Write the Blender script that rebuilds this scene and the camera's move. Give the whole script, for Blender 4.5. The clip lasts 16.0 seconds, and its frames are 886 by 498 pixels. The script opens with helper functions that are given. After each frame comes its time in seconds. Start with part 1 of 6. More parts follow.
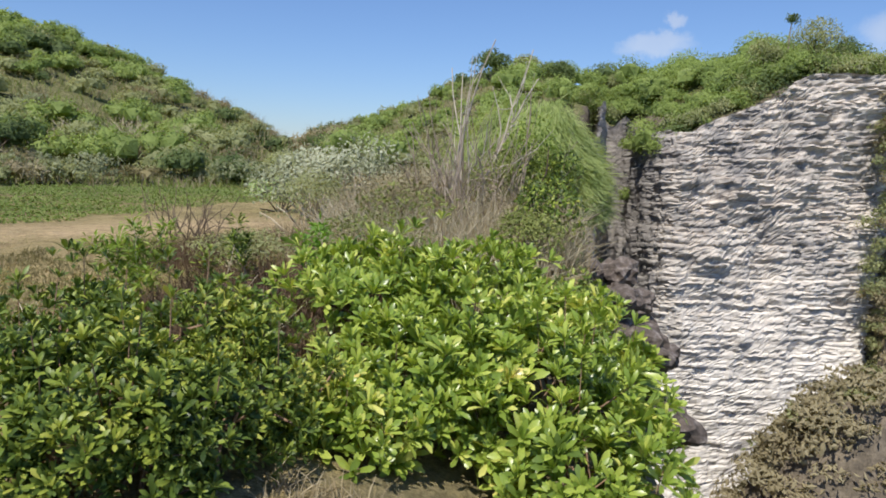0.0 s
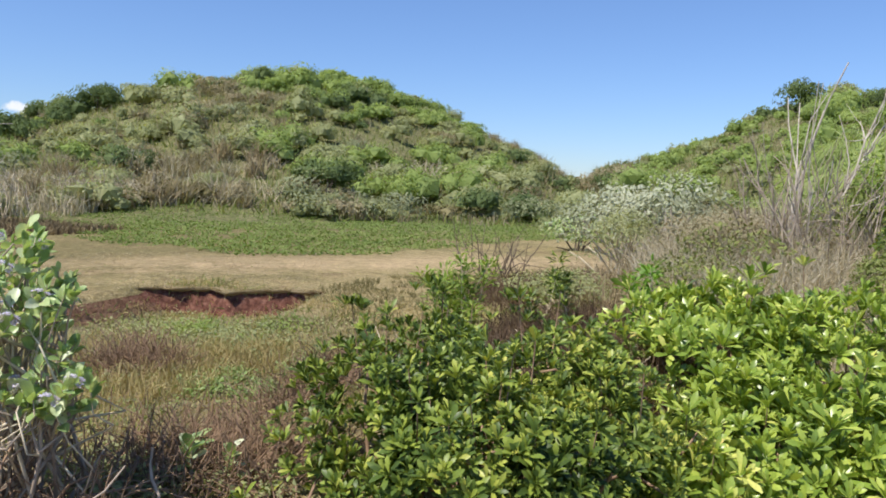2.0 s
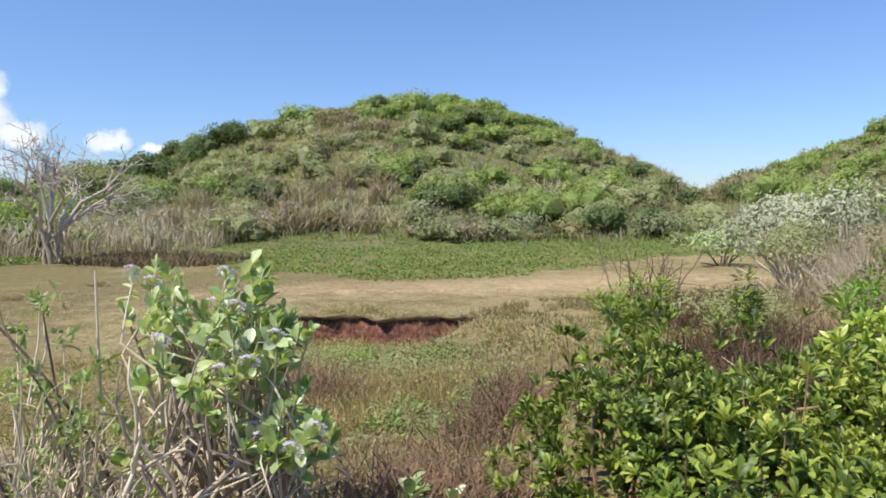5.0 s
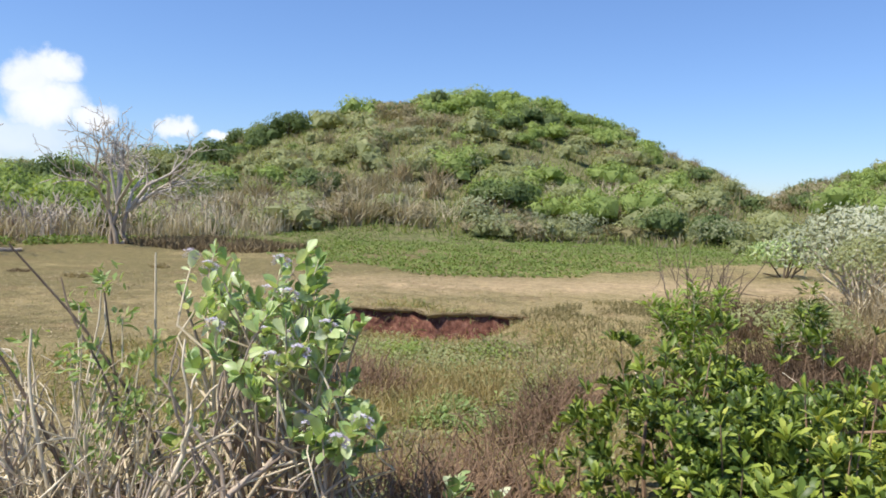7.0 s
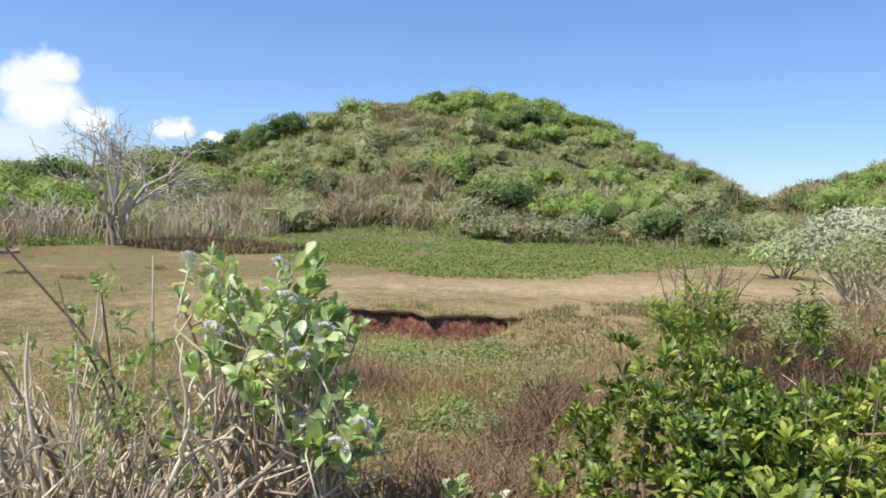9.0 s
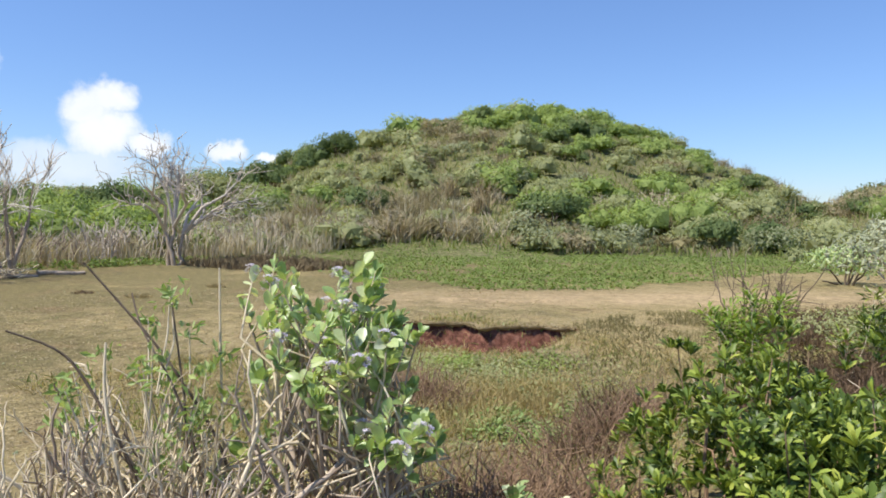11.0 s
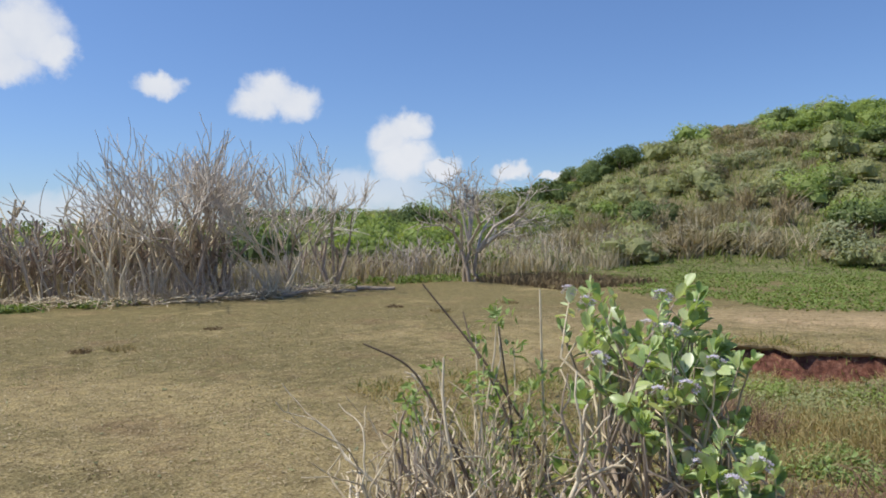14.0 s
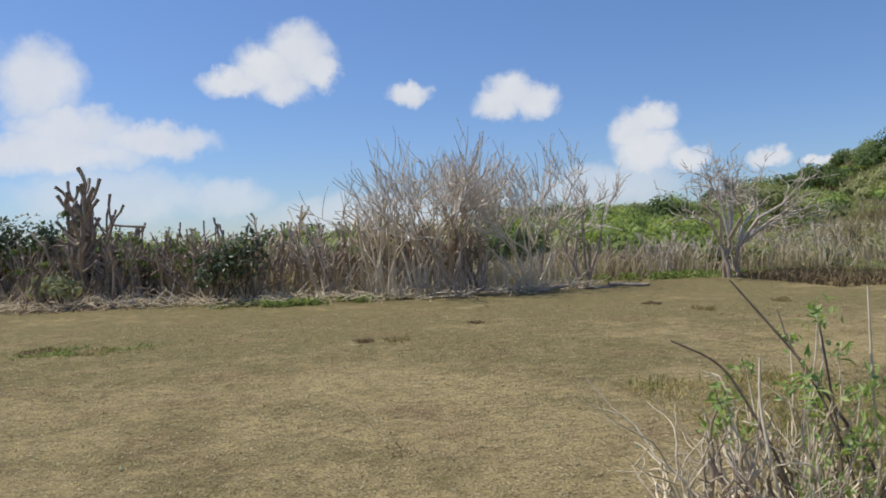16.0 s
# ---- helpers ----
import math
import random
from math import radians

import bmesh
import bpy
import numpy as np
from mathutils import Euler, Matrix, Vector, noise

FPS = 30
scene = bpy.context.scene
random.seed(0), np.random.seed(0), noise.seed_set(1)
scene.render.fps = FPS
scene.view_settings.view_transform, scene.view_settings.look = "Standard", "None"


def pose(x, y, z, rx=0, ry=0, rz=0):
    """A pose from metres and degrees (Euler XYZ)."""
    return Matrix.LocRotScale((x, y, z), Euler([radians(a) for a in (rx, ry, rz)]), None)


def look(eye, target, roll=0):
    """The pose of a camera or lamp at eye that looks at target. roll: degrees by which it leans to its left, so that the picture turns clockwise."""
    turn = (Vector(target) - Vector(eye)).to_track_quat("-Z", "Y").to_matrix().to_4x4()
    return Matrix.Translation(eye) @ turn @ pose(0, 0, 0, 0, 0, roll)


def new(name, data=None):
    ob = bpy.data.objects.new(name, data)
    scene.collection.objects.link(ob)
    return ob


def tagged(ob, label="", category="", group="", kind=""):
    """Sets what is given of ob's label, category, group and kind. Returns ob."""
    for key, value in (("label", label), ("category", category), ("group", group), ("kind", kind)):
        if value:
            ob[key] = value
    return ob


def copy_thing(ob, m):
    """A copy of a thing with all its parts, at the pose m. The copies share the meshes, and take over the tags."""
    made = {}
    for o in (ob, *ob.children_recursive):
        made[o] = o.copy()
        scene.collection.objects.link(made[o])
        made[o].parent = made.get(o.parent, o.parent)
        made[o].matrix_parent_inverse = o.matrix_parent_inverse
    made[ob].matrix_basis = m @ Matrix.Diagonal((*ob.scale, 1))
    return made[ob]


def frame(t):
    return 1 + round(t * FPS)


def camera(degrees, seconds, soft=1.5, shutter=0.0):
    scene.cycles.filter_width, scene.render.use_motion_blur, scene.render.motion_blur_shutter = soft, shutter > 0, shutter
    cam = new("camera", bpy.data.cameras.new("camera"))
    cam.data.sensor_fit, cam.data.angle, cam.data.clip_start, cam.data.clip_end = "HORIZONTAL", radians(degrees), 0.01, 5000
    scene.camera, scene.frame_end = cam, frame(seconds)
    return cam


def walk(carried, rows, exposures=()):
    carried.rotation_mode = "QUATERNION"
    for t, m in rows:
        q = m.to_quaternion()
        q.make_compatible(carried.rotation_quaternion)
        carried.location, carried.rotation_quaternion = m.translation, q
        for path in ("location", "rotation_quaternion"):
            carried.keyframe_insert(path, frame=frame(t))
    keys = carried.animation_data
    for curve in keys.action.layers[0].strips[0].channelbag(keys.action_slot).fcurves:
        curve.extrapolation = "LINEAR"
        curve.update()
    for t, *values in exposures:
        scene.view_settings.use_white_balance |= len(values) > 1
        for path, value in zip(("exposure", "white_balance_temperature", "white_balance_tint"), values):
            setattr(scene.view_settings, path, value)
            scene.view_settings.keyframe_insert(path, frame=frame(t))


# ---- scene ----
cam = camera(61.9, 16.0, soft=1.8)
PATH = [
    (0, (0.294, 0.491, 1.888), (0.238, 2.475, 1.64), 2.2),
    (0.5, (0.138, 0.502, 1.875), (-0.039, 2.48, 1.638), 2.0),
    (1, (0.013, 0.493, 1.862), (-0.286, 2.455, 1.62), 2.6),
    (1.5, (-0.13, 0.581, 1.854), (-0.645, 2.501, 1.636), 2.8),
    (2, (-0.312, 0.722, 1.851), (-1.093, 2.555, 1.681), 2.0),
    (2.5, (-0.489, 0.776, 1.836), (-1.425, 2.536, 1.677), 2.2),
    (3, (-0.675, 0.712, 1.838), (-1.551, 2.503, 1.675), -0.6),
    (3.5, (-0.835, 0.695, 1.825), (-1.737, 2.468, 1.614), 0.7),
    (4, (-0.991, 0.769, 1.832), (-1.976, 2.503, 1.679), -0.4),
    (6.5, (-1.121, 0.788, 1.849), (-2.253, 2.432, 1.722), 1.4),
    (7, (-1.125, 0.812, 1.845), (-2.293, 2.43, 1.714), 1.9),
    (7.5, (-1.122, 0.814, 1.842), (-2.301, 2.424, 1.71), 1.8),
    (8, (-1.126, 0.821, 1.85), (-2.286, 2.444, 1.718), 1.9),
    (10.5, (-1.152, 0.805, 1.847), (-2.361, 2.395, 1.748), 0.9),
    (11, (-1.12, 0.75, 1.817), (-2.392, 2.29, 1.726), 0.4),
    (11.5, (-1.165, 0.781, 1.825), (-2.489, 2.278, 1.738), 0.1),
    (12, (-1.148, 0.753, 1.839), (-2.535, 2.192, 1.756), -0.4),
    (12.5, (-1.208, 0.786, 1.812), (-2.667, 2.152, 1.737), -0.9),
    (13, (-1.186, 0.73, 1.836), (-2.745, 1.981, 1.756), -1.2),
    (13.5, (-1.197, 0.676, 1.857), (-2.86, 1.786, 1.79), -1.4),
    (14, (-1.211, 0.585, 1.852), (-2.963, 1.548, 1.807), -0.9),
    (14.5, (-1.21, 0.487, 1.866), (-3.041, 1.29, 1.809), -0.8),
    (15, (-1.218, 0.42, 1.859), (-3.119, 1.036, 1.783), -0.9),
    (15.5, (-1.188, 0.37, 1.869), (-3.129, 0.85, 1.816), -2.0),
    (16, (-1.254, 0.266, 1.866), (-3.221, 0.621, 1.827), -2.1),
]
walk(cam, [(t, look(eye, target, roll)) for t, eye, target, roll in PATH],
     exposures=[(0.0, -0.02), (1.5, 0.17), (4.0, 0.28), (8.0, 0.32), (12.0, 0.32), (13.0, 0.13), (14.0, -0.06), (15.0, -0.08), (16.0, -0.17)])

# ---------- world, sun ----------
SUN_AZ, SUN_EL = radians(206), radians(60)      # azimuth clockwise from +y
sun_way = Vector((math.sin(SUN_AZ) * math.cos(SUN_EL), math.cos(SUN_AZ) * math.cos(SUN_EL), math.sin(SUN_EL)))
sun = new("sun", bpy.data.lights.new("sun", "SUN"))
sun.data.energy, sun.data.angle, sun.data.color = 5.0, radians(0.6), (0.99, 0.94, 0.86)
sun.matrix_world = look(sun_way * 60, (0, 0, 0))


def node(tree, kind, inputs=None):
    """One node with its inputs; an input may be a socket to link."""
    n = tree.nodes.new(kind)
    for key, value in (inputs or {}).items():
        if isinstance(value, bpy.types.NodeSocket):
            tree.links.new(value, n.inputs[key])
        else:
            n.inputs[key].default_value = value
    return n


def maths(tree, op, a, b=0.0, c=None, clamp=False):
    n = node(tree, "ShaderNodeMath", {0: a, 1: b})
    n.operation, n.use_clamp = op, clamp
    if c is not None:
        if isinstance(c, bpy.types.NodeSocket):
            tree.links.new(c, n.inputs[2])
        else:
            n.inputs[2].default_value = c
    return n.outputs[0]


def vmath(tree, op, a, b=(0, 0, 0)):
    n = node(tree, "ShaderNodeVectorMath", {0: a, 1: b})
    n.operation = op
    return n.outputs["Value"] if op in ("DOT_PRODUCT", "LENGTH") else n.outputs["Vector"]


def ramp(tree, fac, stops):
    n = node(tree, "ShaderNodeValToRGB", {0: fac})
    while len(n.color_ramp.elements) < len(stops):
        n.color_ramp.elements.new(0.5)
    for e, (p, c) in zip(n.color_ramp.elements, stops):
        e.position, e.color = p, (*c, 1)
    return n.outputs["Color"]


def mixed(tree, fac, a, b, blend="MIX"):
    n = node(tree, "ShaderNodeMix")
    n.data_type, n.blend_type = "RGBA", blend
    for i, v in ((0, fac), (6, a), (7, b)):
        if isinstance(v, bpy.types.NodeSocket):
            tree.links.new(v, n.inputs[i])
        else:
            n.inputs[i].default_value = v if i == 0 else (*v, 1)
    return n.outputs[2]


def noise_tex(tree, vec, scale, detail=4.0, rough=0.55, distort=0.0):
    return node(tree, "ShaderNodeTexNoise", {"Vector": vec, "Scale": scale, "Detail": detail, "Roughness": rough, "Distortion": distort}).outputs["Fac"]


def span(tree, v, a, b, c=0.0, d=1.0):
    return node(tree, "ShaderNodeMapRange", {0: v, 1: a, 2: b, 3: c, 4: d}).outputs[0]


world = bpy.data.worlds.new("sky")
scene.world = world
world.use_nodes = True
wt = world.node_tree
wt.nodes.clear()
sky = node(wt, "ShaderNodeTexSky")
sky.sky_type, sky.sun_disc, sky.sun_elevation, sky.sun_rotation = "NISHITA", False, SUN_EL, SUN_AZ
sky.altitude, sky.air_density, sky.dust_density, sky.ozone_density = 50, 1.0, 0.15, 3.0
way = node(wt, "ShaderNodeTexCoord").outputs["Generated"]
# cumulus clouds: soft puffs at (azimuth to the left of +y, elevation, half width, half height), in degrees, and how dense
CLOUDS = {
    "heap": (1.0, [(90.2, 13.8, 3.2, 2.7), (92.5, 12.7, 3.3, 2.3), (91.5, 11.6, 2.8, 1.9), (95.1, 11.7, 3.0, 1.4), (88.6, 12.6, 1.6, 2.1), (81.9, 10.9, 2.1, 1.1)]),
    "round": (1.0, [(73.9, 10.5, 2.7, 1.9), (75.2, 9.7, 2.4, 1.6), (72.3, 10.0, 2.2, 1.9)]),
    "column": (1.0, [(63.9, 8.1, 2.4, 1.5), (65.0, 7.2, 2.1, 2.4), (64.2, 5.6, 2.9, 2.4), (61.3, 5.0, 1.9, 1.3), (55.9, 4.6, 2.0, 0.9), (52.6, 4.2, 1.4, 0.5)]),
    "bank": (0.9, [(108.0, 11.2, 3.4, 3.4), (106.0, 8.2, 5.0, 2.0), (100.6, 7.5, 5.2, 1.7), (107.7, 6.6, 9.0, 2.0)]),
    "haze": (0.6, [(96.0, 3.2, 4.2, 1.8), (103.5, 3.6, 8.0, 2.5), (86.0, 1.6, 10.0, 2.2), (67.0, 3.2, 6.5, 2.2)]),
    "wisps": (0.4, [(-14.6, 10.3, 0.8, 0.9), (-13.5, 8.6, 3.2, 1.1), (-29.0, 9.2, 3.2, 2.0)]),
}
warp = node(wt, "ShaderNodeTexNoise", {"Vector": way, "Scale": 30.0, "Detail": 6.0, "Roughness": 0.6}).outputs["Color"]
bent = vmath(wt, "ADD", way, vmath(wt, "MULTIPLY", vmath(wt, "SUBTRACT", warp, (0.5, 0.5, 0.5)), (0.042, 0.042, 0.046)))
puffy = noise_tex(wt, way, 55.0, 4.0, 0.55)
shape = None
for dense, puffs in CLOUDS.values():
    cover = None
    for az, el, wide, high in puffs:
        a, e = radians(az), radians(el)
        right = Vector((math.cos(a), math.sin(a), 0))
        ahead = Vector((-math.sin(a) * math.cos(e), math.cos(a) * math.cos(e), math.sin(e)))
        up = right.cross(ahead)
        u = vmath(wt, "DOT_PRODUCT", bent, tuple(right / radians(wide)))
        v = vmath(wt, "DOT_PRODUCT", vmath(wt, "SUBTRACT", bent, tuple(ahead)), tuple(up / radians(high)))
        f = vmath(wt, "DOT_PRODUCT", bent, tuple(ahead))
        d = maths(wt, "SUBTRACT", 1.0, maths(wt, "ADD", maths(wt, "MULTIPLY", u, u), maths(wt, "MULTIPLY", v, v)))
        d = maths(wt, "MULTIPLY", maths(wt, "GREATER_THAN", f, 0.5), maths(wt, "MAXIMUM", d, 0.0))
        cover = d if cover is None else maths(wt, "MAXIMUM", cover, d)
    cover = maths(wt, "SUBTRACT", cover, maths(wt, "MULTIPLY", puffy, 0.22))
    s_ = node(wt, "ShaderNodeMapRange", {0: cover, 1: -0.08, 2: 0.80, 3: 0.0, 4: dense})
    s_.interpolation_type = "SMOOTHSTEP"
    shape = s_.outputs[0] if shape is None else maths(wt, "MAXIMUM", shape, s_.outputs[0])
white = mixed(wt, noise_tex(wt, bent, 16.0, 3.0), (6.0, 6.5, 7.5), (8.2, 8.3, 8.5))
climb = span(wt, node(wt, "ShaderNodeSeparateXYZ", {0: way}).outputs[2], 0.0, 0.30)
tone = mixed(wt, 1.0, sky.outputs[0], mixed(wt, climb, (0.68, 0.81, 1.10), (0.85, 0.98, 1.23)), "MULTIPLY")
both = mixed(wt, shape, tone, white)
wt.links.new(node(wt, "ShaderNodeBackground", {"Color": both, "Strength": 0.11}).outputs[0], node(wt, "ShaderNodeOutputWorld").inputs[0])


# ---------- materials ----------
def material(name):
    m = bpy.data.materials.new(name)
    m.use_nodes = True
    m.node_tree.nodes.clear()
    return m, m.node_tree


def finish(tree, colour, rough=0.8, bump=None, strength=0.4, reach=0.02, specular=0.3):
    b = node(tree, "ShaderNodeBsdfPrincipled", {"Base Color": colour, "Roughness": rough, "Specular IOR Level": specular})
    if bump is not None:
        tree.links.new(node(tree, "ShaderNodeBump", {"Height": bump, "Strength": strength, "Distance": reach}).outputs[0], b.inputs["Normal"])
    tree.links.new(b.outputs[0], node(tree, "ShaderNodeOutputMaterial").inputs[0])
    return b


def leaf_material(name, stops, through_light=0.35, rough=0.45, patch=1.2, gloss=0.4, patchy=0.38):
    """Foliage: colour by leaf, patches over the plant, light that shines through."""
    m, t = material(name)
    pos = node(t, "ShaderNodeNewGeometry")
    rnd = maths(t, "FRACT", maths(t, "ADD", pos.outputs["Random Per Island"], node(t, "ShaderNodeObjectInfo").outputs["Random"]))
    broad = noise_tex(t, pos.outputs["Position"], patch, 3.0)
    fac = maths(t, "ADD", maths(t, "MULTIPLY", rnd, 1.0 - patchy), maths(t, "MULTIPLY", span(t, broad, 0.3, 0.7), patchy))
    col = ramp(t, fac, stops)
    fine = noise_tex(t, pos.outputs["Position"], 55.0, 2.0)
    col = mixed(t, 0.25, col, ramp(t, fine, [(0.3, (0.45, 0.45, 0.45)), (0.7, (1, 1, 1))]), "MULTIPLY")
    b = node(t, "ShaderNodeBsdfPrincipled", {"Base Color": col, "Roughness": rough, "Specular IOR Level": gloss})
    tr = node(t, "ShaderNodeBsdfTranslucent", {"Color": mixed(t, 1.0, col, (1.25, 1.2, 0.6), "MULTIPLY")})
    mix = node(t, "ShaderNodeMixShader", {0: through_light})
    t.links.new(b.outputs[0], mix.inputs[1])
    t.links.new(tr.outputs[0], mix.inputs[2])
    t.links.new(mix.outputs[0], node(t, "ShaderNodeOutputMaterial").inputs[0])
    return m


def bark_material(name, dark, pale, scale=18.0, rough=0.85):
    m, t = material(name)
    pos = node(t, "ShaderNodeNewGeometry")
    stretch = vmath(t, "MULTIPLY", pos.outputs["Position"], (1, 1, 0.3))
    n = noise_tex(t, stretch, scale, 5.0, 0.65)
    big = noise_tex(t, pos.outputs["Position"], 1.7, 2.0)
    fac = maths(t, "ADD", maths(t, "MULTIPLY", n, 0.6), maths(t, "MULTIPLY", maths(t, "ADD", big, pos.outputs["Random Per Island"]), 0.2))
    finish(t, ramp(t, fac, [(0.3, dark), (0.7, pale)]), rough, n, 0.5, 0.01)
    return m


M = {}
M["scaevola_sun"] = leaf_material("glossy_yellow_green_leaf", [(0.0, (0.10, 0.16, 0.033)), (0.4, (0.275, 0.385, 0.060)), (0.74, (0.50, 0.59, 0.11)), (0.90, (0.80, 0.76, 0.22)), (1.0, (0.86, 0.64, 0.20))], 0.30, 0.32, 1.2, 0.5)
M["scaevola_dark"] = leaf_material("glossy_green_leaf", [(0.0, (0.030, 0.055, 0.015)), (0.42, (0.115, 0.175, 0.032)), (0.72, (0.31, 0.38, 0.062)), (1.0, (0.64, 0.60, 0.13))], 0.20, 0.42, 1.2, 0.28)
M["calotropis"] = leaf_material("waxy_grey_green_leaf", [(0.0, (0.13, 0.22, 0.075)), (0.35, (0.33, 0.46, 0.17)), (0.62, (0.58, 0.68, 0.31)), (0.85, (0.78, 0.83, 0.60)), (1.0, (0.86, 0.80, 0.30))], 0.36, 0.38, 2.0, 0.5)
M["fresh"] = leaf_material("fresh_green_leaf", [(0.0, (0.10, 0.22, 0.03)), (0.6, (0.21, 0.38, 0.045)), (1.0, (0.34, 0.50, 0.07))], 0.4, 0.5)
M["grey_gloss"] = leaf_material("dark_grey_green_leaf", [(0.0, (0.03, 0.05, 0.022)), (0.55, (0.09, 0.12, 0.055)), (1.0, (0.24, 0.27, 0.15))], 0.2, 0.4, 1.0, 0.35)
M["sapling"] = leaf_material("light_green_sapling_leaf", [(0.0, (0.15, 0.22, 0.04)), (0.55, (0.30, 0.42, 0.08)), (1.0, (0.56, 0.60, 0.16))], 0.4, 0.5)
M["sprig"] = leaf_material("pale_green_sprig_leaf", [(0.0, (0.16, 0.25, 0.07)), (0.6, (0.32, 0.43, 0.14)), (1.0, (0.50, 0.58, 0.24))], 0.35, 0.5)
M["scrub_bright"] = leaf_material("bright_scrub_leaf", [(0.0, (0.17, 0.23, 0.07)), (0.5, (0.32, 0.41, 0.125)), (1.0, (0.48, 0.56, 0.20))], 0.42, 0.6, 0.55, 0.15, 0.66)
M["scrub_mid"] = leaf_material("olive_scrub_leaf", [(0.0, (0.22, 0.245, 0.11)), (0.5, (0.38, 0.405, 0.20)), (1.0, (0.54, 0.54, 0.30))], 0.4, 0.65, 0.55, 0.15, 0.66)
M["scrub_dark"] = leaf_material("dark_scrub_leaf", [(0.0, (0.095, 0.135, 0.055)), (0.6, (0.18, 0.24, 0.09)), (1.0, (0.28, 0.34, 0.14))], 0.38, 0.6, 0.55, 0.15, 0.66)
M["scrub_dry"] = leaf_material("dry_tan_scrub_leaf", [(0.0, (0.27, 0.22, 0.135)), (0.5, (0.38, 0.33, 0.205)), (1.0, (0.48, 0.425, 0.275))], 0.3, 0.85, 0.3, 0.06, 0.6)
M["silver"] = leaf_material("silver_grey_leaf", [(0.0, (0.26, 0.29, 0.18)), (0.5, (0.45, 0.47, 0.32)), (1.0, (0.68, 0.68, 0.52))], 0.2, 0.7, 0.6, 0.15, 0.55)
M["scrub_grey"] = leaf_material("grey_scrub_leaf", [(0.0, (0.21, 0.235, 0.125)), (0.5, (0.32, 0.345, 0.20)), (1.0, (0.43, 0.44, 0.28))], 0.3, 0.8, 0.4, 0.08, 0.6)
M["dry_grass"] = leaf_material("dry_straw_blade", [(0.0, (0.17, 0.12, 0.06)), (0.5, (0.34, 0.27, 0.14)), (1.0, (0.52, 0.44, 0.26))], 0.25, 0.75, 1.0, 0.15)
M["red_grass"] = leaf_material("dry_reddish_blade", [(0.0, (0.07, 0.046, 0.032)), (0.5, (0.155, 0.105, 0.068)), (1.0, (0.30, 0.215, 0.135))], 0.2, 0.8, 1.0, 0.1)
M["olive_grass"] = leaf_material("olive_blade", [(0.0, (0.12, 0.15, 0.045)), (0.5, (0.24, 0.28, 0.08)), (1.0, (0.40, 0.42, 0.16))], 0.3, 0.7, 1.0, 0.15)
M["litter"] = leaf_material("reddish_leaf_litter", [(0.0, (0.20, 0.13, 0.09)), (0.5, (0.36, 0.26, 0.19)), (1.0, (0.52, 0.42, 0.33))], 0.1, 0.85, 1.0, 0.1)
M["flower"] = leaf_material("lavender_petal", [(0.0, (0.44, 0.38, 0.55)), (1.0, (0.82, 0.77, 0.88))], 0.3, 0.6, 3.0, 0.2)
M["turf"] = leaf_material("dry_turf", [(0.0, (0.10, 0.07, 0.045)), (0.5, (0.24, 0.18, 0.10)), (1.0, (0.38, 0.30, 0.17))], 0.0, 0.9, 6.0, 0.05)
M["straw"] = leaf_material("bleached_straw", [(0.0, (0.26, 0.195, 0.105)), (0.5, (0.41, 0.33, 0.20)), (1.0, (0.55, 0.46, 0.30))], 0.1, 0.85, 0.8, 0.1)
M["gold_straw"] = leaf_material("yellow_straw", [(0.0, (0.28, 0.21, 0.085)), (0.5, (0.46, 0.37, 0.17)), (1.0, (0.66, 0.56, 0.30))], 0.25, 0.8, 1.0, 0.1)
M["reed"] = leaf_material("pale_dry_reed", [(0.0, (0.36, 0.30, 0.20)), (0.5, (0.54, 0.47, 0.34)), (1.0, (0.72, 0.65, 0.50))], 0.25, 0.85, 0.6, 0.1)
M["turf_bush"] = leaf_material("brown_olive_leaf", [(0.0, (0.12, 0.11, 0.05)), (0.5, (0.24, 0.21, 0.10)), (1.0, (0.38, 0.33, 0.17))], 0.25, 0.7, 0.6, 0.12, 0.5)
M["weed"] = leaf_material("low_weed_leaf", [(0.0, (0.10, 0.15, 0.035)), (0.5, (0.20, 0.275, 0.07)), (1.0, (0.34, 0.41, 0.14))], 0.3, 0.6, 0.9, 0.15, 0.55)
M["drape"] = leaf_material("soft_green_blade", [(0.0, (0.23, 0.30, 0.10)), (0.5, (0.39, 0.47, 0.18)), (1.0, (0.56, 0.62, 0.28))], 0.4, 0.7, 0.8, 0.1)
M["pale_bark"] = bark_material("pale_grey_bark", (0.33, 0.275, 0.215), (0.74, 0.65, 0.54))
M["brown_bark"] = bark_material("brown_bark", (0.07, 0.05, 0.035), (0.24, 0.18, 0.13))
M["dark_bark"] = bark_material("dark_stub_bark", (0.20, 0.15, 0.11), (0.54, 0.44, 0.34))
M["bleached_bark"] = bark_material("bleached_bark", (0.46, 0.39, 0.32), (0.86, 0.78, 0.67))
M["stub_bark"] = bark_material("brown_stub_bark", (0.16, 0.115, 0.085), (0.50, 0.40, 0.31))
M["twig_brown"] = bark_material("dry_brown_twig", (0.13, 0.077, 0.045), (0.42, 0.28, 0.175))
M["tan_stem"] = bark_material("tan_stem", (0.40, 0.31, 0.19), (0.84, 0.73, 0.53), 30.0)


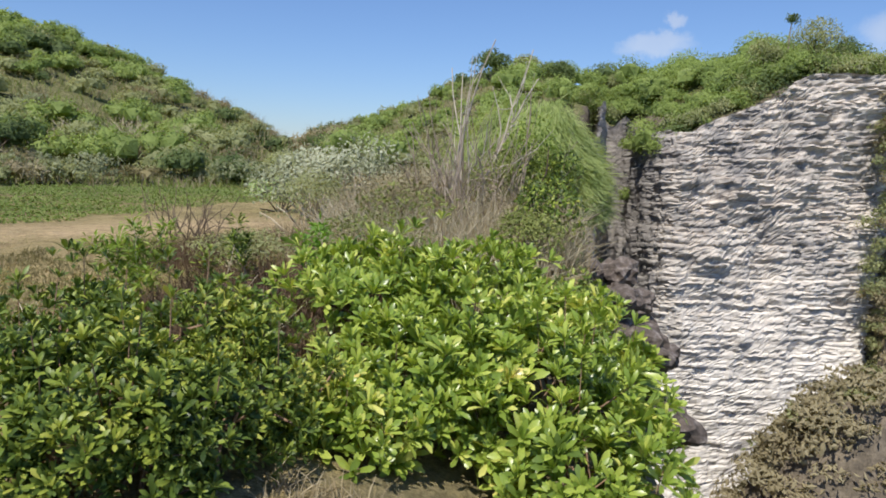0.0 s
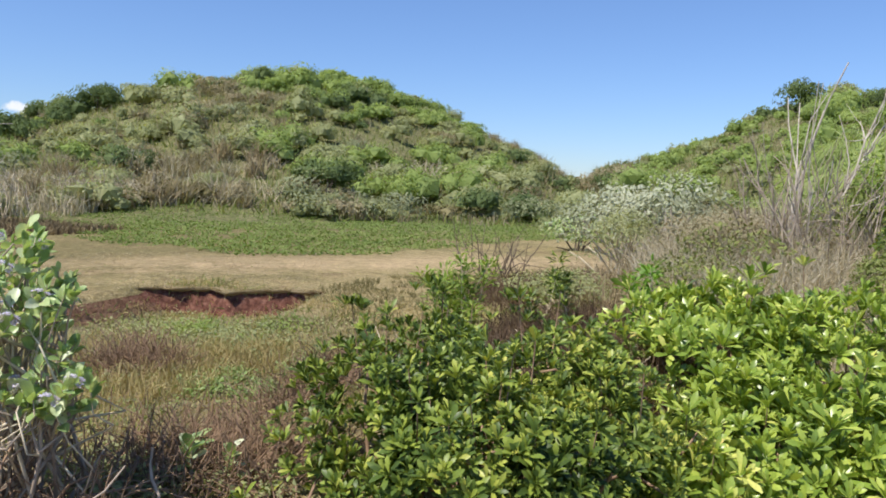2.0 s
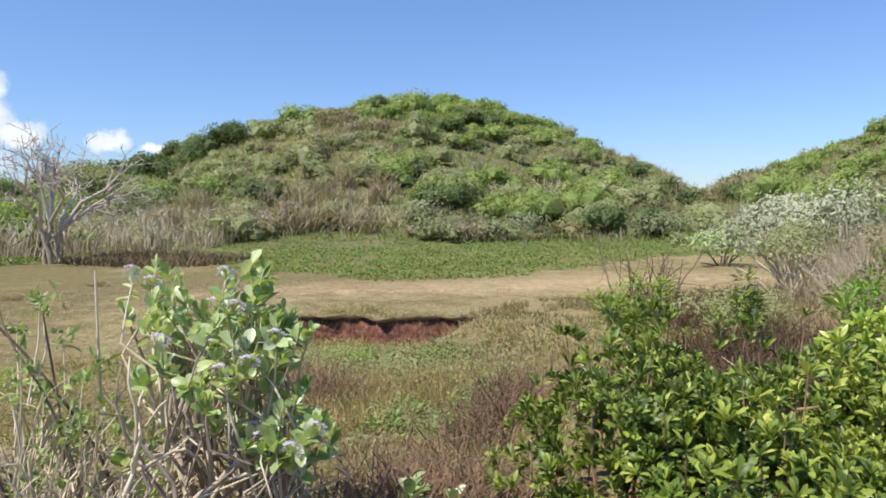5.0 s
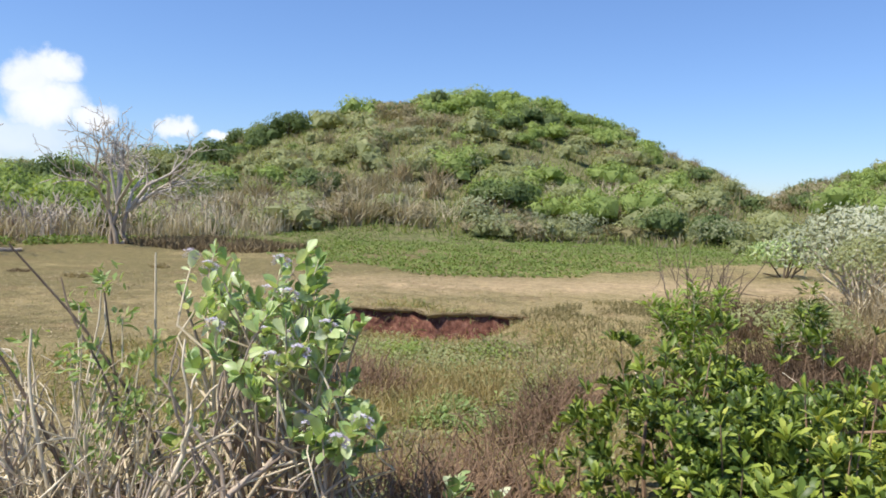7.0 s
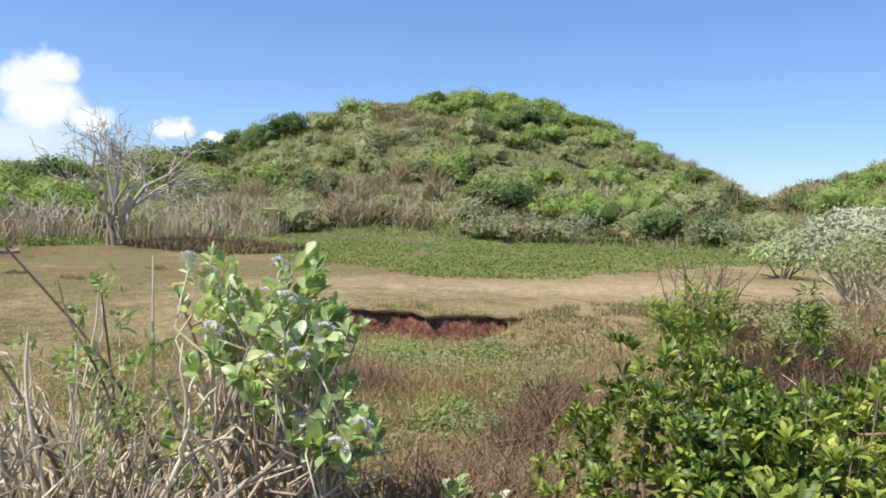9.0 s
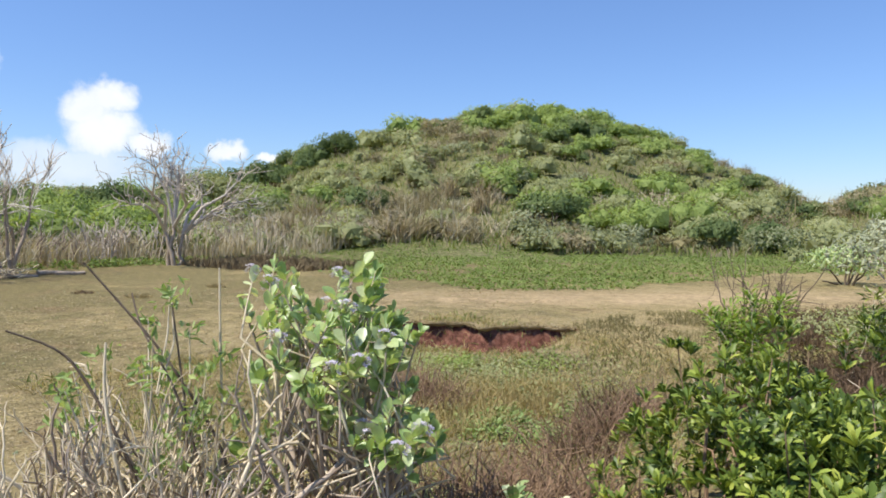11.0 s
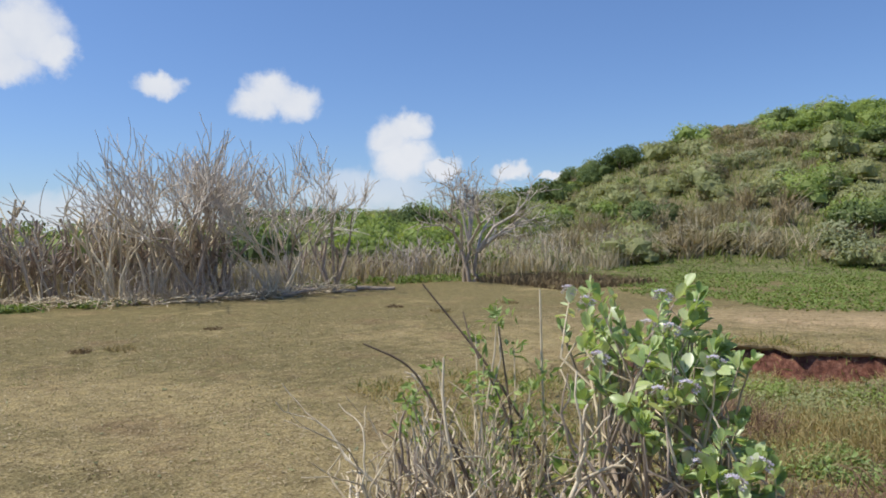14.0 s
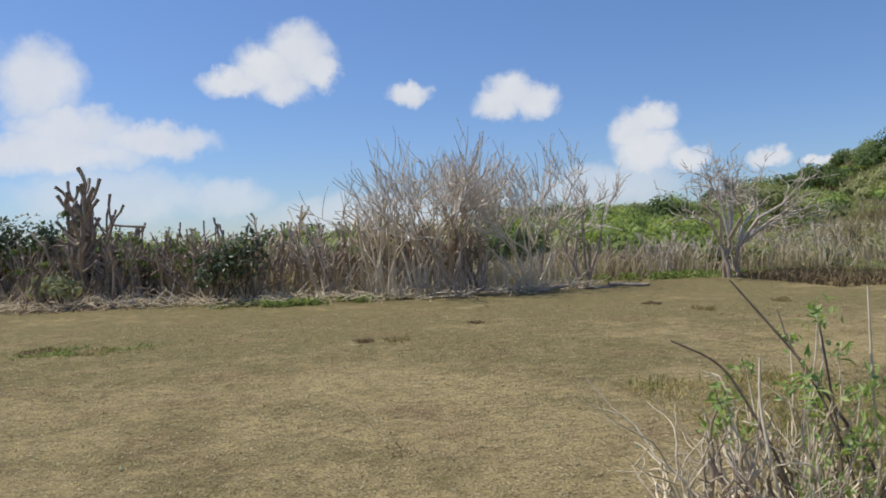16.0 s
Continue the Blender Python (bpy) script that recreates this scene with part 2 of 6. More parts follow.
def ground_material():
    m, t = material("dry_lawn_earth_and_rock")
    geo = node(t, "ShaderNodeNewGeometry")
    p = geo.outputs["Position"]
    flat = vmath(t, "MULTIPLY", p, (1, 1, 0))
    fine = noise_tex(t, vmath(t, "MULTIPLY", p, (1.0, 1.0, 0.3)), 34.0, 7.0, 0.78)
    mid = noise_tex(t, p, 1.3, 4.0, 0.6)
    big = noise_tex(t, p, 0.22, 3.0, 0.55)
    dry = ramp(t, fine, [(0.3, (0.125, 0.094, 0.042)), (0.48, (0.315, 0.248, 0.118)), (0.66, (0.57, 0.475, 0.26))])
    olive = ramp(t, fine, [(0.3, (0.095, 0.080, 0.034)), (0.5, (0.205, 0.171, 0.078)), (0.7, (0.365, 0.307, 0.160))])
    x = node(t, "ShaderNodeSeparateXYZ", {0: p}).outputs
    worn = maths(t, "ADD", maths(t, "ADD", maths(t, "MULTIPLY", mid, 0.5), maths(t, "MULTIPLY", big, 0.6)), span(t, x[0], -8.0, -16.0, 0.04, -0.12))
    grass = mixed(t, span(t, worn, 0.46, 0.62), olive, dry)
    thatch = noise_tex(t, vmath(t, "ADD", p, (31, 7, 0)), 0.75, 4.0, 0.65)
    grass = mixed(t, span(t, thatch, 0.54, 0.72, 0.0, 0.75), grass, ramp(t, fine, [(0.3, (0.10, 0.066, 0.036)), (0.5, (0.23, 0.16, 0.085)), (0.7, (0.40, 0.30, 0.18))]))
    # worn path of pale earth along the lawn's far side
    line = maths(t, "SUBTRACT", x[1], maths(t, "MULTIPLY_ADD", x[0], 0.9, 23.6))
    track = maths(t, "SUBTRACT", 1.0, span(t, maths(t, "ABSOLUTE", maths(t, "ADD", line, maths(t, "MULTIPLY", maths(t, "SUBTRACT", mid, 0.5), 3.0))), 0.5, 3.0))
    track = maths(t, "MULTIPLY", track, maths(t, "MULTIPLY", span(t, x[0], -15.0, -11.0), span(t, mid, 0.25, 0.6, 0.35, 1.0)))
    along = maths(t, "MULTIPLY_ADD", x[1], 0.9, x[0])
    rut = noise_tex(t, node(t, "ShaderNodeCombineXYZ", {0: maths(t, "MULTIPLY", line, 1.1), 1: maths(t, "MULTIPLY", along, 0.12), 2: 0.0}).outputs[0], 1.0, 5.0, 0.65)
    earth = ramp(t, fine, [(0.25, (0.37, 0.26, 0.145)), (0.75, (0.62, 0.475, 0.29))])
    track = maths(t, "MULTIPLY", track, span(t, rut, 0.30, 0.55, 0.25, 1.0))
    grass = mixed(t, track, grass, earth)
    # scrub litter away from the lawn
    far = vmath(t, "LENGTH", vmath(t, "SUBTRACT", flat, (-1.0, 0.7, 0)))
    litter = ramp(t, noise_tex(t, p, 3.0, 6.0, 0.7), [(0.3, (0.07, 0.085, 0.03)), (0.5, (0.16, 0.165, 0.07)), (0.7, (0.33, 0.28, 0.16))])
    out = mixed(t, span(t, maths(t, "ADD", far, maths(t, "MULTIPLY", mid, 6.0)), 30.0, 36.0), grass, litter)
    # sunken patch and steep bare faces
    low = maths(t, "MULTIPLY", span(t, x[2], -0.12, -0.3), span(t, x[2], -3.0, -1.5))
    out = mixed(t, low, out, ramp(t, fine, [(0.3, (0.13, 0.11, 0.055)), (0.7, (0.38, 0.32, 0.18))]))
    steep = span(t, node(t, "ShaderNodeSeparateXYZ", {0: geo.outputs["True Normal"]}).outputs[2], 0.80, 0.62)
    red = ramp(t, noise_tex(t, p, 9.0, 5.0, 0.7), [(0.3, (0.06, 0.026, 0.019)), (0.5, (0.17, 0.075, 0.053)), (0.75, (0.34, 0.18, 0.13))])
    rock = ramp(t, noise_tex(t, p, 1.1, 7.0, 0.7), [(0.3, (0.10, 0.085, 0.065)), (0.6, (0.24, 0.20, 0.15))])
    bare = mixed(t, span(t, x[0], -3.0, -1.0), red, rock)
    out = mixed(t, steep, out, bare)
    clods = noise_tex(t, vmath(t, "MULTIPLY", p, (1.0, 0.7, 1.0)), 6.5, 5.0, 0.75)
    out = mixed(t, 0.75, out, ramp(t, clods, [(0.32, (0.5, 0.46, 0.42)), (0.5, (0.95, 0.95, 0.95)), (0.66, (1.35, 1.3, 1.2))]), "MULTIPLY")
    finish(t, out, 0.95, maths(t, "ADD", fine, maths(t, "MULTIPLY", clods, 2.0)), 0.9, 0.03, 0.1)
    return m


def cliff_material():
    m, t = material("banded_limestone")
    geo = node(t, "ShaderNodeNewGeometry")
    p = geo.outputs["Position"]
    flat = vmath(t, "MULTIPLY", p, (0.5, 0.5, 3.0))
    bands = noise_tex(t, flat, 1.0, 6.0, 0.7, 0.4)
    blot = noise_tex(t, vmath(t, "MULTIPLY", p, (1.0, 1.0, 1.6)), 0.24, 7.0, 0.7)
    z = node(t, "ShaderNodeSeparateXYZ", {0: p}).outputs[2]
    fresh = span(t, z, -2.0, -16.0)
    base = ramp(t, bands, [(0.32, (0.25, 0.205, 0.17)), (0.46, (0.54, 0.475, 0.41)), (0.66, (0.77, 0.70, 0.61))])
    clean = ramp(t, bands, [(0.3, (0.62, 0.57, 0.51)), (0.6, (0.83, 0.78, 0.71))])
    base = mixed(t, fresh, base, clean)
    stain = maths(t, "MULTIPLY", span(t, maths(t, "ADD", blot, maths(t, "MULTIPLY", bands, 0.40)), 0.68, 0.84), span(t, z, -16.0, -2.0, 0.15, 1.0))
    # grey weathered rock plus the left recess's shade, painted dark below x = 17.9
    inlet_shade = maths(t, "MULTIPLY", span(t, node(t, "ShaderNodeSeparateXYZ", {0: p}).outputs[0], 17.9, 16.6), span(t, blot, 0.25, 0.6, 1.0, 0.6))
    out = mixed(t, maths(t, "MAXIMUM", stain, inlet_shade), base, (0.20, 0.19, 0.185))
    finish(t, out, 0.9, bands, 0.6, 0.15, 0.15)
    return m


def rock_material():
    m, t = material("weathered_reddish_rock")
    p = node(t, "ShaderNodeNewGeometry").outputs["Position"]
    n = noise_tex(t, p, 7.0, 9.0, 0.75)
    finish(t, ramp(t, n, [(0.3, (0.045, 0.036, 0.03)), (0.52, (0.16, 0.13, 0.11)), (0.72, (0.42, 0.37, 0.33))]), 0.9, n, 0.8, 0.05, 0.15)
    return m


M["ground"], M["cliff"], M["rock"] = ground_material(), cliff_material(), rock_material()

rng = np.random.default_rng(7)


# ---------- mesh helpers ----------
def mesh_from(name, verts, faces, mat, smooth=False):
    """A mesh from arrays: verts (n, 3) and faces, an (m, 3) or (m, 4) array or a list of both kinds."""
    me = bpy.data.meshes.new(name)
    groups = faces if isinstance(faces, list) else [faces]
    verts = np.asarray(verts, np.float32)
    me.vertices.add(len(verts))
    me.vertices.foreach_set("co", verts.ravel())
    loops = np.concatenate([np.asarray(f, np.int32).ravel() for f in groups])
    sizes = np.concatenate([np.full(len(f), np.shape(f)[1], np.int32) for f in groups])
    me.loops.add(len(loops))
    me.loops.foreach_set("vertex_index", loops)
    me.polygons.add(len(sizes))
    me.polygons.foreach_set("loop_start", np.r_[0, np.cumsum(sizes)[:-1]].astype(np.int32))
    me.polygons.foreach_set("use_smooth", np.full(len(sizes), smooth))
    me.materials.append(mat)
    me.update(calc_edges=True)
    me.validate()
    return me


def part(name, mesh, parent=None, label="", m=None):
    ob = new(name, mesh)
    if parent is not None:
        ob.parent = parent
    if m is not None:
        ob.matrix_basis = m
    return tagged(ob, label)


def thing(name, place, label, category, group="", kind=""):
    ob = new(name)
    ob.empty_display_size = 0.1
    ob.location = place
    return tagged(ob, label, category, group, kind)


class Bag:
    """Gathers vertices and faces for one mesh."""

    def __init__(self):
        self.v, self.f, self.n = [], [], 0

    def add(self, v, f):
        self.v.append(np.asarray(v, float))
        self.f.append(np.asarray(f, int) + self.n)
        self.n += len(v)

    def mesh(self, name, mat, smooth=False):
        kinds = [np.concatenate([f for f in self.f if f.shape[1] == k]) for k in (3, 4) if any(f.shape[1] == k for f in self.f)]
        return mesh_from(name, np.concatenate(self.v), kinds, mat, smooth)


def lattice(ix, iy, seed):
    h = (ix * 374761393 + iy * 668265263 + seed * 982451653) & 0x7FFFFFFF
    h = ((h ^ (h >> 13)) * 1274126177) & 0x7FFFFFFF
    return ((h ^ (h >> 16)) & 0xFFFF) / 65535.0


def wob(x, y, scale=1.0, seed=0, octaves=3):
    """Smooth value noise over the plan, about -1 to 1."""
    x, y = np.asarray(x, float) * scale, np.asarray(y, float) * scale
    total, amp, norm = 0.0, 1.0, 0.0
    for o in range(octaves):
        ix, iy = np.floor(x).astype(np.int64), np.floor(y).astype(np.int64)
        fx, fy = x - ix, y - iy
        fx, fy = fx * fx * (3 - 2 * fx), fy * fy * (3 - 2 * fy)
        s = seed + 17 * o
        a = lattice(ix, iy, s) * (1 - fx) + lattice(ix + 1, iy, s) * fx
        b = lattice(ix, iy + 1, s) * (1 - fx) + lattice(ix + 1, iy + 1, s) * fx
        total, norm = total + amp * (2 * (a * (1 - fy) + b * fy) - 1), norm + amp
        x, y, amp = x * 2.03 + 5.2, y * 2.03 + 1.7, amp * 0.5
    return total / norm


def step(a, b, v):
    t = np.clip((np.asarray(v, float) - a) / (b - a), 0, 1)
    return t * t * (3 - 2 * t)


def unit(v):
    return v / np.maximum(np.linalg.norm(v, axis=-1, keepdims=True), 1e-9)


# ---------- the lie of the land ----------
EYE_H = 1.87


def edge_x(y):
    """Where the plateau breaks off to the gully."""
    return np.interp(y, [-60, 0, 5, 9, 13, 17, 24, 40, 62, 77], [4, 2.4, 1.9, 1.9, 2.2, 2.7, 3.6, 5.6, 10.2, 11.8]) + 0.25 * wob(y, 0 * np.asarray(y, float), 0.6, 3)


def crest(az):
    """Skyline of bare ground, degrees above level, by azimuth to the left of +y."""
    def bump(mid, high, left, right):
        d = az - mid
        return high * np.exp(-((d / np.where(d > 0, left, right)) ** 2))
    return bump(32.3, 6.78, 17.3, 13.2) + bump(51, 0.7, 6, 6) + bump(-4.5, 5.9, 11.5, 9) + bump(-24, 6.3, 8, 14) + bump(-13.5, 2.6, 6, 6) + bump(72, 0.7, 14, 14) + bump(43.5, 0.85, 6, 5) + bump(34.0, 0.1, 4, 4) + bump(18.5, 0.55, 4, 3.5) - bump(12.9, 1.15, 1.9, 1.9)


def height(x, y):
    x, y = np.asarray(x, float), np.asarray(y, float)
    dx, dy = x + 0.5, y - 0.6
    r, az = np.hypot(dx, dy), np.degrees(np.arctan2(-dx, dy))
    foot = 31 + 6 * np.exp(-((az - 22) / 12) ** 2)
    top = 85.0
    s = step(foot, top, r) ** 0.85
    z = s * (EYE_H + top * np.tan(np.radians(crest(az)))) * (1 - 0.75 * step(top, top + 90, r))
    z = z + 0.5 * s * wob(x, y, 0.12, 5) + 0.03 * wob(x, y, 0.4, 8) + 0.012 * wob(x, y, 2.3, 9)
    z = z - 3.4 * np.exp(-(((x - 15.0) / 6.0) ** 2 + ((y - 66.0) / 6.0) ** 2)) * step(40, 55, y)
    z = z - 7.5 * np.exp(-(((x - 14.8) / 4.4) ** 2 + ((y - 74.0) / 9.0) ** 2)) - 1.7 * np.exp(-(((x - 24.0) / 3.5) ** 2 + ((y - 66.0) / 6.0) ** 2))
    # the bank where the path ends, under the camera
    z = z + 0.32 * np.exp(-(((x - 0.2) / 2.2) ** 2 + ((y - 0.2) / 2.2) ** 2))
    # slope under the bushes, towards the edge
    z = z - 0.8 * step(-1.5, 1.6, x) * step(2.6, 5.5, y) * (1 - step(9.0, 11.0, y))
    # sunken patch below the red bank
    cut = 10.9 - 0.06 * (x + 8) ** 2 + 0.5 * (x + 8) + 0.28 * wob(x, 0 * x, 1.2, 21) + 0.10 * wob(x, 0 * x, 5.0, 26, 2)
    inside = step(cut + 0.08, cut - 0.08, y) * step(-9.75, -9.2, x) * (1 - step(-7.3, -6.85, x))
    soft = step(11.5, 9.0, y) * step(-9.2, -7.6, x) * (1 - step(-4.5, -2.4, x)) * step(3.6, 5.8, y)
    z = z - np.maximum(0.44 * inside * step(5.0, 8.5, y), 0.36 * soft)
    # overgrown mound on the edge
    z = z + 1.0 * np.exp(-(((x - 0.3) / 2.6) ** 2 + ((y - 14.0) / 3.2) ** 2)) + 0.8 * np.exp(-(((x - 1.5) / 1.3) ** 2 + ((y - 16.0) / 2.0) ** 2))
    # gully: everything beyond the edge and short of the far cliff falls to the shore
    wall = 77.6 - 13.4 * step(16.4, 17.0, x)
    over = step(0.0, 0.7 + 0.7 * step(24, 14, y), x - edge_x(y)) * (1 - step(wall, wall + 0.8, y))
    down = -44 + 0.12 * np.maximum(y - 30, 0) + 2 * wob(x, y, 0.08, 11)
    knoll = 32 * np.exp(-(((x - 25.0) / 13.0) ** 2 + ((y - 43) / 8.0) ** 2)) ** 0.8 + 34 * np.exp(-(((x - 37) / 5.0) ** 2 + ((y - 60) / 6.0) ** 2)) + 2.0 * wob(x, y, 0.15, 12)
    z = z * (1 - over) + (down + knoll) * over
    return z


def ground_mesh():
    xs = np.unique(np.round(np.r_[-3000, -1500, -700, -300, -160, np.linspace(-110, -32, 42), np.linspace(-31, -12, 96), np.linspace(-12, 6, 150), np.linspace(6.3, 45, 64), 55, 70, 100, 200, 500, 1200, 3000], 3))
    ys = np.unique(np.round(np.r_[-3000, -1200, -400, -120, -50, np.linspace(-25, -4, 40), np.linspace(-3.8, 3, 34), np.linspace(3.1, 13, 110), np.linspace(13.2, 28, 62), np.linspace(28.5, 100, 84), 115, 140, 200, 400, 1000, 3000], 3))
    gx, gy = np.meshgrid(xs, ys)
    v = np.stack([gx, gy, height(gx, gy)], -1).reshape(-1, 3)
    w = len(xs)
    i, j = np.meshgrid(np.arange(w - 1), np.arange(len(ys) - 1))
    a = (j * w + i).ravel()
    return mesh_from("ground", v, np.stack([a, a + 1, a + w + 1, a + w], 1), M["ground"], True)


tagged(new("ground", ground_mesh()), "dry tan lawn, sunken earth and scrubby slopes", "ground", kind="structure")


# ---------- limestone cliff ----------
def cliff_mesh():
    corners = np.array([(6.5, 40), (9.0, 52), (11.4, 62), (13.0, 77), (15.8, 77), (16.8, 63.6), (20, 62.8), (28, 63.6), (35, 63.2), (38.5, 68), (48, 72)], float)
    run = np.r_[0, np.cumsum(np.linalg.norm(np.diff(corners, axis=0), axis=1))]
    cols, rows_n = 320, 350
    u = np.linspace(0, run[-1], cols)
    px, py = (np.interp(u, run, c) for c in (corners[:, 0], corners[:, 1]))
    k = np.ones(17) / 17
    sx, sy = (np.convolve(np.pad(c, 8, "edge"), k, "valid") for c in (px, py))
    tx, ty = np.gradient(sx), np.gradient(sy)
    out = unit(np.stack([ty, -tx], 1))
    top = np.max([height(sx - out[:, 0] * d, sy - out[:, 1] * d) for d in (1.0, 1.8, 2.6)], axis=0) + 0.1 + 0.25 * wob(u, 0 * u, 0.7, 31)
    low = -40.0
    f = np.linspace(0, 1, rows_n)
    zz = low + (top[None] - low) * f[:, None]
    uu = np.broadcast_to(u, zz.shape)
    # beds of uneven thickness that dip a little and wander, each broken into blocks
    level = zz - 0.05 * uu + 0.9 * wob(uu, zz, 0.09, 32) + 0.22 * wob(uu, zz, 0.45, 33) + 0.03 * wob(uu, zz, 1.6, 38)
    local = np.random.default_rng(4)
    beds = np.cumsum(local.uniform(0.09, 0.46, 260)) - 48
    n = np.clip(np.searchsorted(beds, level.ravel()).reshape(level.shape), 1, len(beds) - 1).astype(np.int64)
    inner = (level - beds[n - 1]) / (beds[n] - beds[n - 1])
    wide = 0.4 + 1.8 * lattice(n, n * 5, 6)
    cell = np.floor((uu + 9 * lattice(n, n * 7, 7) + 0.3 * wob(uu, zz, 1.0, 40)) / wide).astype(np.int64)
    proud = 0.55 * lattice(n, n * 3, 5) + 0.75 * lattice(cell, n, 8) ** 2 + 0.25 * wob(uu * 2.2 + n * 3.7, n * 5.3, 0.8, 35) + 0.3 * wob(uu, zz, 2.4, 41, 2)
    joint = (-0.42 * np.exp(-((inner / 0.22) ** 2)) - 0.15 * np.exp(-(((1 - inner) / 0.12) ** 2))) * (0.25 + 1.1 * step(-0.35, 0.35, wob(uu + n * 11.3, zz, 0.5, 45)))
    shape = 1.5 * wob(uu, zz, 0.1, 36) + 0.7 * wob(uu, zz * 0.4, 0.4, 37) + 0.25 * wob(uu, zz * 0.3, 1.1, 46)
    fresh = step(-6, -22, zz)
    push = shape + (1 - 0.5 * fresh) * (0.34 * proud + (0.15 + 0.45 * np.clip(wob(uu, zz, 0.35, 44) + 0.4, 0, 1)) * joint + 0.13 * wob(uu, zz, 5.0, 43, 2)) + 2.2 * step(0.45, 0.0, f)[:, None] ** 2 * 2
    push = shape * 0.6 + (push - shape * 0.6) * (1 - 0.7 * step(17.2, 16.2, sx))[None]
    v = np.stack([sx[None] + out[None, :, 0] * push, sy[None] + out[None, :, 1] * push, zz], -1).reshape(-1, 3)
    i, j = np.meshgrid(np.arange(cols - 1), np.arange(rows_n - 1))
    a = (j * cols + i).ravel()
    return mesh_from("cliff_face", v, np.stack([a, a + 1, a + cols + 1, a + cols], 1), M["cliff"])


tagged(new("cliff_face", cliff_mesh()), "white layered limestone sea cliff with grey stains and painted shade in its left recess", "cliff", kind="structure")


# ---------- foliage and wood, as arrays ----------
def rhombs(pos, ahead, side, length, width, fold=0.25):
    """Small leaves of two triangles each: base, two flanks and tip."""
    n = len(pos)
    up = unit(np.cross(side, ahead))
    l, w = np.reshape(length, (-1, 1)), np.reshape(width, (-1, 1))
    mid = pos + ahead * l * 0.5 + up * (fold * w)
    v = np.stack([pos, mid + side * w * 0.5, pos + ahead * l, mid - side * w * 0.5], 1).reshape(-1, 3)
    return v, np.arange(4 * n).reshape(-1, 4)


def rough_dirs(n, r):
    return unit(r.normal(size=(n, 3)))


BALL = (np.array([(0, 0, 1), (0.72, 0.53, 0.45), (-0.28, 0.85, 0.45), (-0.89, 0, 0.45), (-0.28, -0.85, 0.45), (0.72, -0.53, 0.45), (0.89, 0.0, -0.45), (0.28, 0.85, -0.45), (-0.72, 0.53, -0.45), (-0.72, -0.53, -0.45), (0.28, -0.85, -0.45)], float),
        np.array([(0, 1, 2), (0, 2, 3), (0, 3, 4), (0, 4, 5), (0, 5, 1), (1, 7, 2), (2, 8, 3), (3, 9, 4), (4, 10, 5), (5, 6, 1), (1, 6, 7), (2, 7, 8), (3, 8, 9), (4, 9, 10), (5, 10, 6)]))


def clump(r, centre, radii, count, size, lumps=7, loose=0.38, bag=None):
    """A shrub crown: leaves over an uneven heap of lobes, denser outside, with gaps. With a bag, the lobes' inner mass of foliage goes into it too."""
    centre, radii = np.asarray(centre, float), np.asarray(radii, float)
    lobes = rough_dirs(lumps, r) * [1, 1, 0.75]
    lobes[:, 2] = np.abs(lobes[:, 2]) * 0.9
    pick = r.integers(0, lumps, count)
    d = rough_dirs(count, r)
    d[:, 2] = np.where(d[:, 2] < -0.35, -d[:, 2], d[:, 2])
    girth = r.uniform(0.34, 0.60, lumps)
    pos = lobes[pick] * 0.58 + d * girth[pick][:, None] * r.uniform(0.78, 1.10, (count, 1))
    normal = unit(d + 0.35 * lobes[pick] + r.normal(0, loose, (count, 3)))
    pos = centre + pos * radii
    spin = rough_dirs(count, r)
    side = unit(np.cross(normal, spin))
    ahead = unit(np.cross(side, normal) + normal * r.uniform(0.0, 0.25 + 1.7 * loose, (count, 1)))
    s = size * r.uniform(0.6, 1.35, count)
    if bag is not None:
        for k in range(lumps):
            v = BALL[0] * girth[k] * r.uniform(0.45, 0.80, (len(BALL[0]), 1))
            bag.add(centre + (lobes[k] * 0.58 + v) * radii, BALL[1])
    return rhombs(pos - ahead * s[:, None] * 0.4, ahead, side, s, s * r.uniform(0.32, 0.6, count))


def blades(r, base, height_, lean, width, bend=0.4, drift=(0, 0)):
    """Grass blades or dry twigs: tapered, bent strips of three quads' length as two faces."""
    n = len(base)
    h = np.reshape(height_, (-1, 1)) * np.ones((n, 1))
    a = r.uniform(0, 2 * np.pi, n)
    out = np.stack([np.cos(a), np.sin(a), 0 * a], 1)
    tilt = np.abs(r.normal(0, 1, (n, 1))) * lean
    ahead = unit(np.stack([0 * a, 0 * a, 0 * a + 1], 1) + out * tilt + np.array([*drift, 0]))
    b = r.uniform(0, 2 * np.pi, n)
    side = unit(np.cross(ahead, np.stack([np.cos(b), np.sin(b), 0 * b], 1)))
    mid = base + ahead * h * 0.55
    tip = base + ahead * h + out * h * bend * r.uniform(-0.5, 1, (n, 1)) - np.array([0, 0, 1]) * h * bend * 0.25
    w = np.reshape(width, (-1, 1)) * np.ones((n, 1)) * 0.5
    v = np.stack([base - side * w, base + side * w, mid + side * w * 0.8, mid - side * w * 0.8, tip], 1).reshape(-1, 3)
    k = np.arange(n)[:, None] * 5
    return v, (k + [0, 1, 2, 3]), (k + [3, 2, 4])


